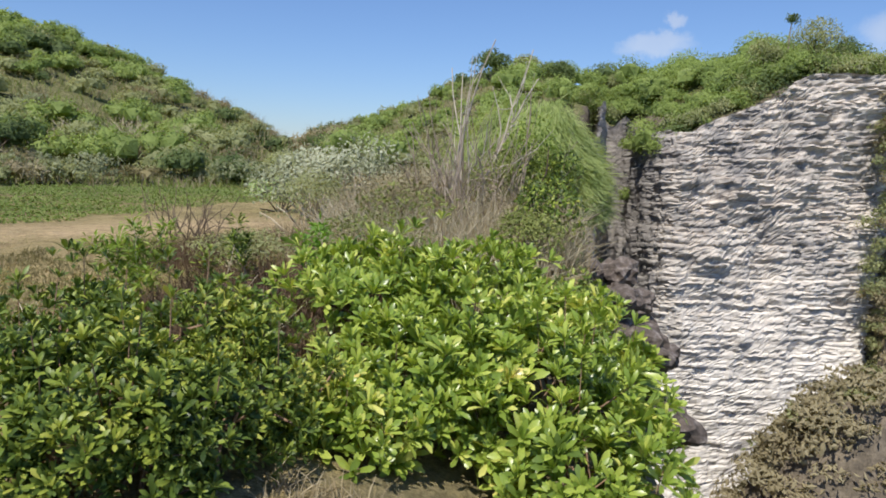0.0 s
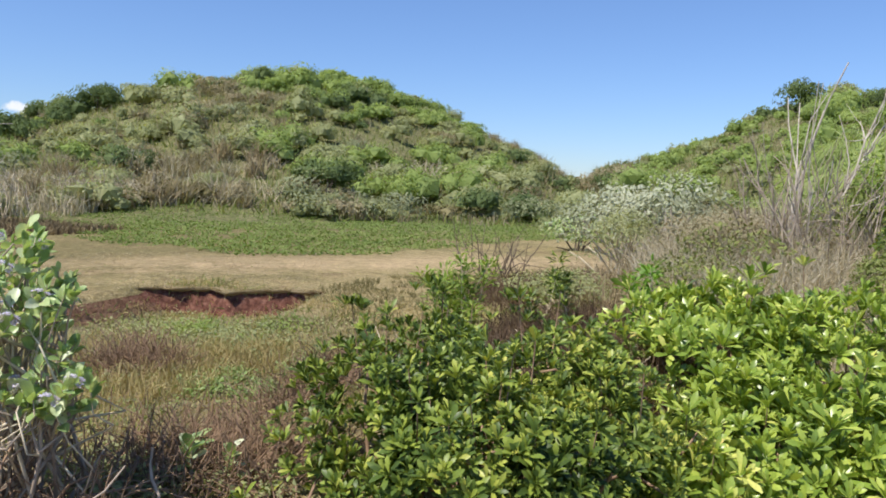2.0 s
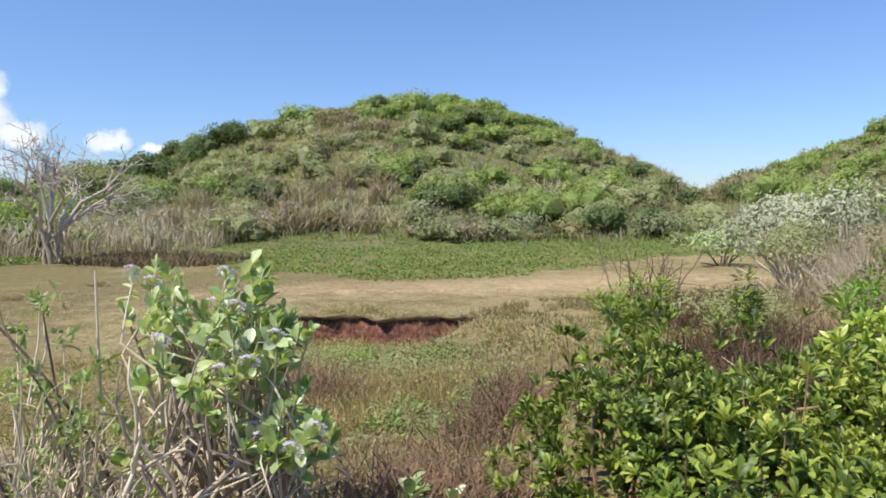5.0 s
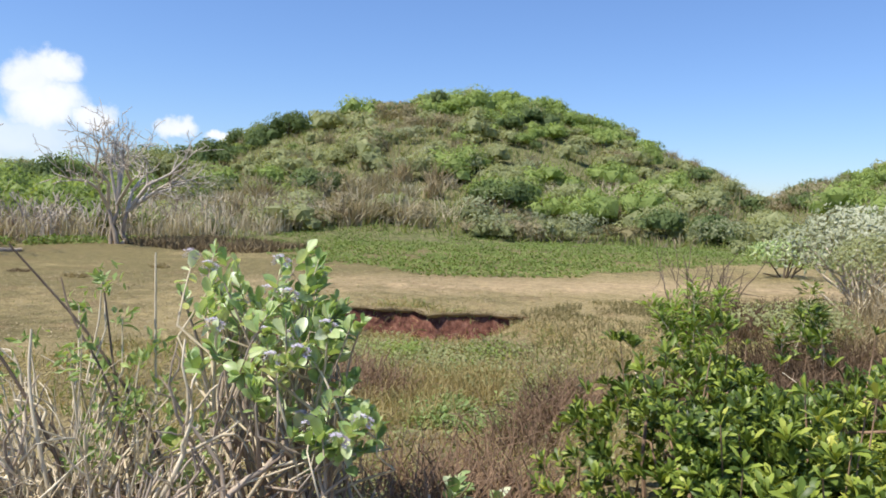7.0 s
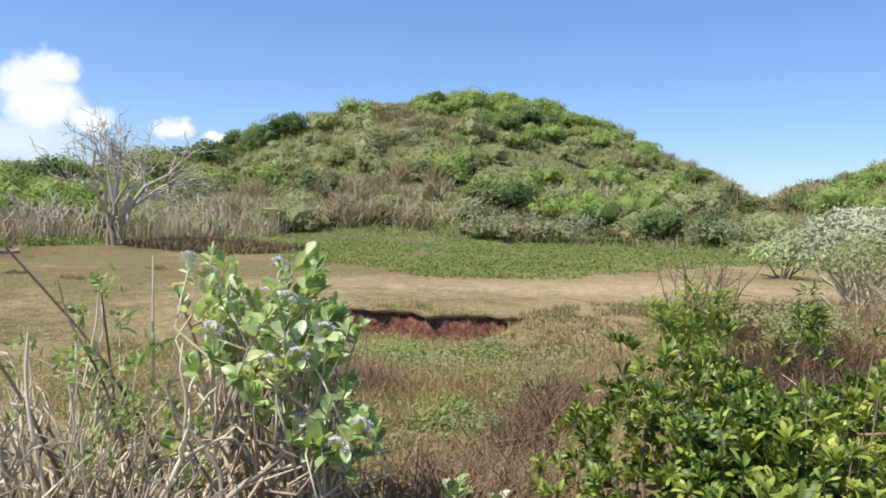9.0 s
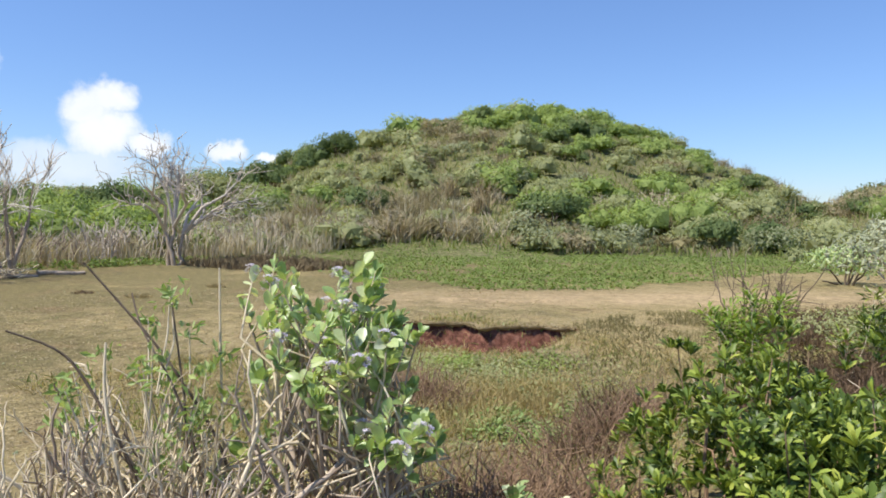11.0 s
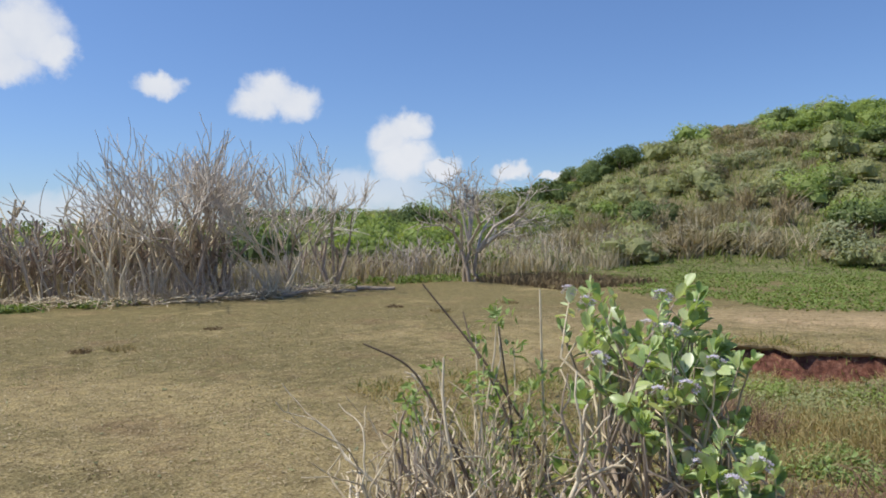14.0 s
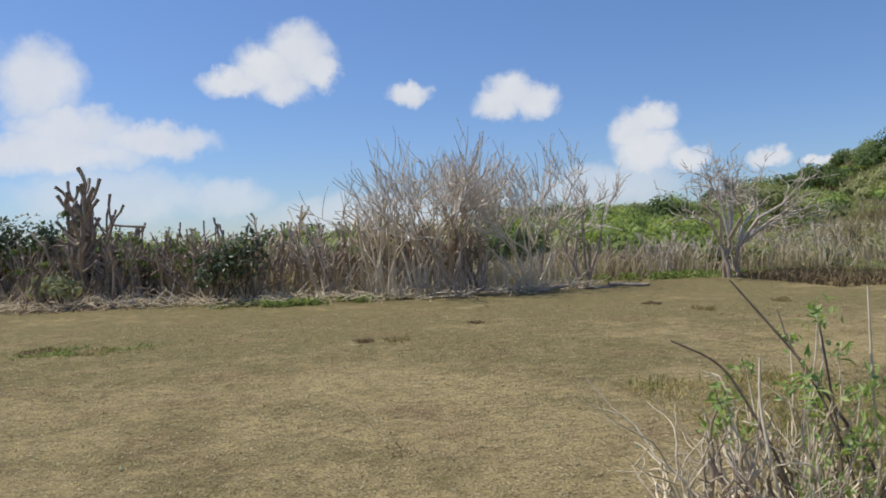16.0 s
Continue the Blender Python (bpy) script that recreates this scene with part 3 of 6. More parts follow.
def tube(points, radii, sides=6):
    """A bent, tapered rod through the points."""
    p, r_ = np.asarray(points, float), np.asarray(radii, float)
    t = unit(np.gradient(p, axis=0))
    ref = np.where(np.abs(t[:, 2:]) > 0.9, [1.0, 0, 0], [0, 0, 1.0])
    a = unit(np.cross(t, ref))
    for k in range(1, len(a)):
        a[k] = unit(a[k - 1] - t[k] * (a[k - 1] @ t[k]))
    b = np.cross(t, a)
    th = np.linspace(0, 2 * np.pi, sides, endpoint=False)
    v = (p[:, None] + r_[:, None, None] * (np.cos(th)[None, :, None] * a[:, None] + np.sin(th)[None, :, None] * b[:, None])).reshape(-1, 3)
    n = len(p)
    i, j = np.meshgrid(np.arange(sides), np.arange(n - 1))
    i, j = i.ravel(), j.ravel()
    q = np.stack([j * sides + i, j * sides + (i + 1) % sides, (j + 1) * sides + (i + 1) % sides, (j + 1) * sides + i], 1)
    return v, q


def limb(r, start, way, length, radius, bends=4, wander=0.25, lift=0.0, end=0.45):
    """Points and radii of a wandering branch."""
    pts, d = [np.asarray(start, float)], np.asarray(way, float) / np.linalg.norm(way)
    for _ in range(bends):
        d = d + r.normal(0, wander, 3) + [0, 0, lift]
        d = d / np.linalg.norm(d)
        pts.append(pts[-1] + d * length / bends)
    return np.array(pts), np.linspace(radius, radius * end, bends + 1)


# ---------- hillside scrub ----------
def at_polar(az, r):
    a = np.radians(az)
    return -0.5 - r * np.sin(a), 0.6 + r * np.cos(a)


def hill_scrub():
    """The shrubs of the far slopes, sorted by kind into one mesh each."""
    r = np.random.default_rng(11)
    bags = {k: Bag() for k in ("scrub_bright", "scrub_mid", "scrub_dark", "scrub_dry", "scrub_grey")}
    n = 1650
    az = r.uniform(-31, 76, n)
    rad = np.sqrt(r.uniform(33 ** 2, 94 ** 2, n))
    x, y = at_polar(az, rad)
    z = height(x, y)
    tone = wob(x, y, 0.10, 51) + 0.30 * r.normal(size=n)
    damp = wob(x, y, 0.05, 52) + 0.25 * r.normal(size=n)
    for i in range(n):
        if (x[i] > edge_x(y[i]) - 1.5 and y[i] < 65.5) or rad[i] < 37 + 3 * math.sin(az[i] * 0.35) and az[i] < 52:
            continue
        up = z[i] / 14
        if az[i] < 8:
            kind = "scrub_bright" if damp[i] > -0.05 else "scrub_mid" if damp[i] > -0.4 else "scrub_dark"
        elif up > 0.62 and az[i] < 38:
            kind = "scrub_bright" if tone[i] > -0.10 else "scrub_mid"
        elif tone[i] > 0.46:
            kind = "scrub_bright"
        elif tone[i] < (-0.30 if az[i] > 34 else -0.44):
            kind = "scrub_dry"
        elif damp[i] < -0.50:
            kind = "scrub_grey"
        elif damp[i] > 0.30:
            kind = "scrub_dark"
        else:
            kind = "scrub_mid"
        if kind in ("scrub_mid", "scrub_bright") and wob(x[i], y[i], 0.22, 53) < -0.42 and az[i] > 8:
            continue
        s = (0.65 + 1.55 * r.random() ** 1.9) * (1.2 if kind in ("scrub_bright", "scrub_dark") else 0.95)
        if az[i] < -11:
            s *= 1.5
        if 5 < az[i] < 21 and rad[i] > 62 or -3 < az[i] <= 8 and rad[i] > 45:
            s *= 0.6
        hi = s * r.uniform(0.6, 1.05)
        lumps = int(r.integers(4, 9))
        v, f = clump(r, (x[i], y[i], z[i] + hi * 0.22), (s, s, hi), int(150 * s ** 1.65), 0.17 + rad[i] * 0.0014, lumps, 0.22, None if kind in ("scrub_dry", "scrub_grey") else bags[kind])
        bags[kind].add(v, f)
        if kind == "scrub_dry":
            k = 60
            base = np.stack([x[i] + r.normal(0, s * 0.5, k), y[i] + r.normal(0, s * 0.5, k), np.full(k, z[i])], 1)
            v, q, t = blades(r, base, r.uniform(0.7, 1.6, k), 0.35, 0.05)
            bags[kind].add(v, q)
            bags[kind].f.append(t + bags[kind].n - len(v))
    names = {"scrub_bright": ("bright green scrub covering the hillside", "bright_scrub"), "scrub_mid": ("olive green scrub covering the hillside", "olive_scrub"),
             "scrub_dark": ("dark green bushes on the hillside", "dark_scrub"), "scrub_dry": ("dry tan brush on the hillside", "dry_scrub"),
             "scrub_grey": ("grey-green low scrub on the hillside", "grey_scrub")}
    for k, bag in bags.items():
        label, name = names[k]
        tagged(new(name, bag.mesh(name, M[k])), label, "scrub", kind="stuff")


hill_scrub()


def hill_grass():
    """Dry and olive grass between the hillside shrubs."""
    r = np.random.default_rng(13)
    for name, mat, label, n in (("hill_straw", "scrub_dry", "tan dry grass between the hillside shrubs", 22000), ("hill_grass", "olive_grass", "olive grass between the hillside shrubs", 22000)):
        az, rad = r.uniform(-12, 72, n), np.sqrt(r.uniform(35 ** 2, 90 ** 2, n))
        x, y = at_polar(az, rad)
        keep = (x < edge_x(y) - 1) & ((wob(x, y, 0.2, 14) > -0.2) if mat == "scrub_dry" else (wob(x, y, 0.2, 14) < 0.3))
        x, y = x[keep], y[keep]
        base = np.stack([x, y, height(x, y) - 0.05], 1)
        v, q, tt = blades(r, base, r.uniform(0.3, 0.8, len(x)), 0.5, 0.07, 0.4)
        tagged(new(name, mesh_from(name, v, [tt, q], M[mat])), label, "grass", kind="stuff")


hill_grass()


def shrub(name, place, radii, count, size, mat, label, category="bush", stems=7, wood="brown_bark", seed=1, group="", lumps=9, full=False):
    """A leafy bush: a crown of leaves on a fan of stems."""
    r = np.random.default_rng(seed)
    ob = thing(name, place, label, category, group)
    crown = Bag()
    v, f = clump(r, (0, 0, radii[2] * 0.55), radii, count, size, lumps, 0.3, crown if full else None)
    crown.add(v, f)
    part("crown", crown.mesh("crown", M[mat]), ob)
    for _ in range(stems):
        d = np.array([r.normal(0, 0.35), r.normal(0, 0.35), 1.0])
        p, w = limb(r, (r.normal(0, 0.08), r.normal(0, 0.08), -0.1), d, radii[2] * 1.05, 0.012 + 0.016 * radii[0])
        part("stem", mesh_from("stem", *tube(p, w, 5), M[wood], True), ob)
    return ob


def dry_fountain(place, count, tall, mat, label, seed):
    """A clump of long dry stalks that fan out from one root."""
    r = np.random.default_rng(seed)
    base = np.stack([r.normal(0, 0.25, count), r.normal(0, 0.25, count), np.full(count, -0.05)], 1)
    v, q, t = blades(r, base, tall * r.uniform(0.5, 1.1, count), 0.55, 0.055, 0.35)
    ob = new("dry_grass_clump", mesh_from("dry_grass_clump", v, [t, q], M[mat]))
    ob.location = place
    tagged(ob, label, "dry grass", "dry grass clumps at the hill's foot")


def ground_at(x, y):
    return float(height(x, y))


def on_ray(az, r):
    x, y = at_polar(az, r)
    return float(x), float(y), ground_at(x, y)


# bushes that stand out on the lower slope
for az, rr, rad, mat, label in (
        (32.0, 41, (2.3, 2.0, 1.5), "scrub_dark", "dense dark green bush at the hill's foot"),
        (20.0, 40, (1.6, 1.5, 1.2), "scrub_dark", "round green bush at the lawn's far end"),
        (46.0, 44, (1.8, 1.6, 1.3), "scrub_dark", "dark green bush on the lower slope"),
        (27.0, 46, (1.5, 1.4, 1.1), "scrub_mid", "olive bush on the lower slope"),
        (40.0, 39, (1.5, 1.2, 0.9), "scrub_mid", "low olive bush at the hill's foot"),
        (57.0, 52, (2.2, 2.2, 2.3), "scrub_mid", "round olive tree crown on the skyline"),
        (53.3, 60, (1.9, 1.8, 2.0), "scrub_dark", "dark bush on the skyline"),
        (63.6, 62, (1.8, 1.8, 1.6), "scrub_dark", "dark bush on the skyline"),
        (48.0, 74, (2.2, 2.0, 2.0), "scrub_dark", "dark bush on the ridge")):
    shrub("hill_bush", on_ray(az, rr), rad, int(420 * rad[0] * rad[2]), 0.26, mat, label, seed=int(az * 10), full=True)


r_ = np.random.default_rng(23)
for k in range(64):
    az, rr = 36 + 30 * r_.random() ** 0.8, r_.uniform(36.5, 48)
    dry_fountain(on_ray(az, rr), 130, r_.uniform(1.0, 2.1), ("reed", "scrub_dry", "straw")[k % 3], "fan of pale dry stalks at the hill's foot", 1000 + k)
for k in range(18):
    dry_fountain(on_ray(r_.uniform(18, 36), r_.uniform(40, 56)), 110, r_.uniform(0.8, 1.5), ("scrub_dry", "reed")[k % 2], "fan of pale dry stalks on the slope", 1100 + k)
for k in range(34):
    az, s = r_.uniform(22, 62), r_.uniform(0.5, 1.0)
    mat, tone_ = (("scrub_mid", "olive"), ("scrub_dry", "dry tan"), ("turf_bush", "brownish olive"))[k % 3]
    shrub("low_bush", on_ray(az, r_.uniform(36.0, 39.5)), (s * 1.3, s * 1.1, s * 0.8), int(420 * s), 0.17, mat, tone_ + " low bush at the foot of the hill", seed=1200 + k, stems=4, lumps=6, full=True)

r_ = np.random.default_rng(19)
for k in range(32):
    az, s = 21.0 + 1.3 * k + r_.normal(0, 0.4), r_.uniform(0.8, 1.7)
    mat, tone_ = (("scrub_bright", "bright green"), ("scrub_mid", "olive"), ("scrub_bright", "bright green"))[k % 3] if az < 36 else (("scrub_dark", "dark"), ("scrub_mid", "olive"), ("scrub_dark", "dark"))[k % 3]
    shrub("ridge_bush", on_ray(az, r_.uniform(72, 84)), (s * 1.1, s, s * r_.uniform(0.8, 1.2)), int(380 * s * s), 0.26, mat, tone_ + " round bush along the hill's crest", seed=950 + k, stems=3, lumps=6, full=True)


def field_weeds():
    """Low green creeping plants between the lawn and the hill."""
    r = np.random.default_rng(21)
    n = 80000
    az, rad = r.uniform(8, 62, n), r.uniform(17.5, 41, n)
    x, y = at_polar(az, rad)
    near = 21.5 - 3.2 * np.exp(-((az - 34) / 9.0) ** 2) + 5.5 * step(26, 12, az) + 6.5 * step(45, 55, az) + 1.2 * wob(x, y, 0.5, 61)
    keep = (rad > near) & (wob(x, y, 0.6, 62) + 0.6 * wob(x, y, 2.5, 63) > -0.32) & (x < edge_x(y) - 5)
    x, y = x[keep], y[keep]
    n = len(x)
    z = height(x, y)
    s = r.uniform(0.05, 0.11, n)
    base = np.stack([x, y, z + r.uniform(0.0, 0.09, n)], 1)
    normal = unit(r.normal(0, 0.45, (n, 3)) + [0, 0, 1])
    side = unit(np.cross(normal, rough_dirs(n, r)))
    v, f = rhombs(base, np.cross(side, normal), side, s, s * 0.75)
    tagged(new("creeping_weeds", mesh_from("creeping_weeds", v, f, M["weed"])), "low green creeping weeds at the lawn's far side", "weeds", kind="stuff")


field_weeds()


# ---------- leafy rosettes of the seaside bushes ----------
def leaf_strip(length, width, curl=0.25, point=0.25, fold=0.18, plain=False):
    """One broad leaf along +y, folded at its midrib and curving."""
    st = np.array([0.0, 0.72, 1.0] if plain else [0.0, 0.38, 0.8, 1.0])
    w = np.array([0.12, 1.0, point] if plain else [0.12, 0.68, 1.0, point]) * width * 0.5
    y = st * length
    z = curl * length * (st - st ** 2 * 1.3)
    mid = np.stack([0 * y, y, z], 1)
    left, right = (np.stack([sgn * w, y, z + fold * w], 1) for sgn in (-1, 1))
    v = np.stack([left, mid, right], 1).reshape(-1, 3)
    q = []
    for k in range(len(st) - 1):
        a = k * 3
        q += [(a, a + 1, a + 4, a + 3), (a + 1, a + 2, a + 5, a + 4)]
    return v, np.array(q)


def rosette_arrays(seed, leaves=11, length=0.14, width=0.038, plain=False):
    r = np.random.default_rng(seed)
    bag = Bag()
    for k in range(leaves):
        t = k / (leaves - 1)
        v, q = leaf_strip(length * (0.55 + 0.5 * t) * r.uniform(0.85, 1.15), width * (0.7 + 0.4 * t), r.uniform(0.1, 0.45), plain=plain)
        m = Euler((radians(80 - 48 * t + r.normal(0, 10)), radians(r.normal(0, 12)), 0)).to_matrix()
        turn = Matrix.Rotation(radians(137.5 * k + r.normal(0, 12)), 3, "Z")
        v = v @ np.array(m).T
        v[:, 1] += 0.006
        v = v @ np.array(turn).T + [0, 0, -0.02 * t]
        bag.add(v, q)
    return np.concatenate(bag.v), np.concatenate(bag.f)


ROSETTES = [rosette_arrays(s, 11 + s % 4) for s in range(6)]
PLAIN_ROSETTES = [rosette_arrays(s, 11 + s % 4, plain=True) for s in range(6)]


def frames_along(normal, r):
    """Rotation matrices whose z axes are the given normals, spun at random."""
    n = len(normal)
    side = unit(np.cross(normal, rough_dirs(n, r)))
    return np.stack([side, np.cross(normal, side), normal], -1)


def rosette_bush(name, place, lobes, count, mat, label, base, seed, scale=1.0, shown=300, stems=26, shoots=0.05, open_=0.0, tips=()):
    """A dome of leaf rosettes on forking stems. lobes: centres and half axes, from the place."""
    r = np.random.default_rng(seed)
    ob = thing(name, place, label, "bush")
    place = np.array(place, float)
    lob = np.array(lobes, float)
    area = lob[:, 3] * lob[:, 4] + lob[:, 5] * (lob[:, 3] + lob[:, 4])
    pick = r.choice(len(lob), 6 * count, p=area / area.sum())
    d = rough_dirs(6 * count, r)
    d[:, 2] = np.where(d[:, 2] < -0.3, -d[:, 2], d[:, 2])
    depth = (1.06 - 0.5 * r.random(6 * count) ** 1.6)[:, None]
    pos = lob[pick, :3] + d * lob[pick, 3:6] * depth
    rough = 0.24 * wob(pos[:, 0] + pos[:, 2] * 0.7, pos[:, 1] - pos[:, 2] * 0.6, 2.4, seed, 2)
    pos = pos + d * rough[:, None]
    # not inside another lobe, not in a gap
    deep = np.min([(((pos - l[:3]) / l[3:6]) ** 2).sum(1) for l in lob], axis=0)
    gap = wob(pos[:, 0] * 1.3 + pos[:, 2], pos[:, 1] * 1.3 - pos[:, 2], 2.6, seed + 5, 2)
    ok = (deep > 0.30) & ((gap > -0.36 + open_) | (deep < 0.5)) & (pos[:, 2] + place[2] > height(pos[:, 0] + place[0], pos[:, 1] + place[1]) + 0.03)
    pos, d, pick = pos[ok][:count], d[ok][:count], pick[ok][:count]
    if tips:
        high = np.concatenate([np.array(tips) - [0, 0, place[2]] + r.normal(0, 0.07, (len(tips), 3)) for _ in range(7)])
        pos, d = np.concatenate([pos, high]), np.concatenate([d, np.tile([0.0, 0.0, 1.0], (len(high), 1))])
        pick = np.r_[pick, np.argmin(np.linalg.norm(high[:, None, :2] - lob[None, :, :2], axis=2), axis=1)]
    normal = unit(d / lob[pick, 3:6] * 0.55 + [0.10, -0.12, 0.45] + r.normal(0, 0.28, d.shape))
    # single shoots that stand above the rest
    tall = r.random(len(pos)) < shoots
    pos[:, 2] += np.where(tall & (d[:, 2] > 0.3), r.uniform(0.1, 0.4, len(pos)), 0)
    tall[len(pos) - len(tips):] = len(tips) > 0
    turn = frames_along(normal, r)
    size = scale * r.uniform(0.7, 1.3, len(pos))
    meshes = [mesh_from("leaf_rosette", v, f, M[mat], True) for v, f in ROSETTES]
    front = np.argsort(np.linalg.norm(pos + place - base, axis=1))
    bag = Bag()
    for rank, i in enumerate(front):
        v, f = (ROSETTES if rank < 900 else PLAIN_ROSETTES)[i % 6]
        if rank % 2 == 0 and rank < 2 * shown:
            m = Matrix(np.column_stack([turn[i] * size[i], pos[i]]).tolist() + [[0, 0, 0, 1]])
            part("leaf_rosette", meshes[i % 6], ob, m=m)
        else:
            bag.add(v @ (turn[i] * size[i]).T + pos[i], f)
    tagged(part("foliage", bag.mesh("foliage", M[mat], True), ob), kind="stuff")
    some = np.r_[r.choice(len(pos), stems * 3, replace=False), np.flatnonzero(tall & (d[:, 2] > 0.3))]
    for i in some:
        root = lob[pick[i], :2] + r.normal(0, 0.12, 2)
        foot = np.array([*root, ground_at(root[0] + place[0], root[1] + place[1]) - place[2] - 0.05])
        mid = (foot + pos[i]) / 2 + r.normal(0, 0.08, 3) + [0, 0, 0.06]
        under = pos[i] - np.array([0, 0, 0.5 if tall[i] else 0.0])
        path = [foot, foot * 0.7 + mid * 0.3 + r.normal(0, 0.03, 3), mid, under * 0.75 + mid * 0.25 + r.normal(0, 0.03, 3), pos[i]]
        part("stem", mesh_from("stem", *tube(path, np.array([0.018, 0.015, 0.011, 0.009, 0.006]) * (0.6 if tall[i] else 1.0), 5), M["twig_brown"], True), ob)
    return ob


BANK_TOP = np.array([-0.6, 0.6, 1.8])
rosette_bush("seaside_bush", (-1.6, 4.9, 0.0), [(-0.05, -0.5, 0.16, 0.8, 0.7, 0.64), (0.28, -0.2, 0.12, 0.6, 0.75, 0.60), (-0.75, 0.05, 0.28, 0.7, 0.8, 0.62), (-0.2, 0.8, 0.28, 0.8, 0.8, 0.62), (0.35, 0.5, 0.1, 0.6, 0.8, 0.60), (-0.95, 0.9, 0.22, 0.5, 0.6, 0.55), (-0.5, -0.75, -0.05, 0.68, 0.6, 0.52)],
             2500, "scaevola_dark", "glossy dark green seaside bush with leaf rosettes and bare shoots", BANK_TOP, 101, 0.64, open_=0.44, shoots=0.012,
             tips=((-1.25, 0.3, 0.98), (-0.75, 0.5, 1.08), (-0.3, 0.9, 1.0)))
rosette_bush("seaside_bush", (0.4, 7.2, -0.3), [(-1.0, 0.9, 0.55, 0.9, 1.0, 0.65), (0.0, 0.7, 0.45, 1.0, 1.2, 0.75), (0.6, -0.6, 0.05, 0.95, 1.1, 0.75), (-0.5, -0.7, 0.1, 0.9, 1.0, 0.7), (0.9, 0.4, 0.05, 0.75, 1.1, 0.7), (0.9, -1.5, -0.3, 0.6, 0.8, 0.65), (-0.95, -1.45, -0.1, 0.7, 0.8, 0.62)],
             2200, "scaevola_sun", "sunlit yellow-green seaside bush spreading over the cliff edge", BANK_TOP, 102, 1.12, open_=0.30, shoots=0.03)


# ---------- dry growth in the hollow and on the mound ----------
def tuft_field(name, label, mat, area, count, tall, lean, width, seed, mask=None, category="dry grass"):
    """Dry stalks over a stretch of ground. area: x0, y0, x1, y1."""
    r = np.random.default_rng(seed)
    x, y = r.uniform(area[0], area[2], count), r.uniform(area[1], area[3], count)
    keep = (x < edge_x(y) + 0.3) & (wob(x, y, 0.9, seed) > -0.25)
    if mask is not None:
        keep &= mask(x, y)
    x, y = x[keep], y[keep]
    base = np.stack([x, y, height(x, y) - 0.02], 1)
    v, q, t = blades(r, base, tall * r.uniform(0.5, 1.2, len(x)), lean, width, 0.45)
    return tagged(new(name, mesh_from(name, v, [t, q], M[mat])), label, category, kind="stuff")


def oval(cx, cy, rx, ry):
    return lambda x, y: ((x - cx) / rx) ** 2 + ((y - cy) / ry) ** 2 < 1 + 0.4 * wob(x, y, 0.8, 71)


# ---------- flowering shrub with broad waxy leaves ----------
def broad_leaf(seed):
    r = np.random.default_rng(seed)
    st = np.array([0.0, 0.18, 0.42, 0.7, 0.9, 1.0])
    w = np.array([0.22, 0.66, 0.95, 1.0, 0.62, 0.03]) * 0.5
    curl = r.uniform(-0.45, 0.30)
    y, z = st, curl * st ** 2
    fold = r.uniform(0.15, 0.4)
    v = np.stack([np.stack([sg * w * 0.56, y, z + fold * w * abs(sg)], 1) for sg in (-1, 0, 1)], 1).reshape(-1, 3)
    q = []
    for k in range(5):
        a = k * 3
        q += [(a, a + 1, a + 4, a + 3), (a + 1, a + 2, a + 5, a + 4)]
    return v, np.array(q)


def flower_head(seed):
    r = np.random.default_rng(seed)
    bag = Bag()
    for _ in range(14):
        c = rough_dirs(1, r)[0] * [0.04, 0.04, 0.03] + [0, 0, 0.03]
        up = unit(c - [0, 0, -0.02])
        fr = frames_along(up[None], r)[0]
        for k in range(5):
            a = k * 2 * np.pi / 5
            ah = np.array([np.cos(a), np.sin(a), 0.35])
            sd = np.array([-np.sin(a), np.cos(a), 0])
            v, f = rhombs(np.zeros((1, 3)), unit(ah)[None], sd[None], [0.02], [0.011])
            bag.add(v @ fr.T + c, f)
    return np.concatenate(bag.v), np.concatenate(bag.f)


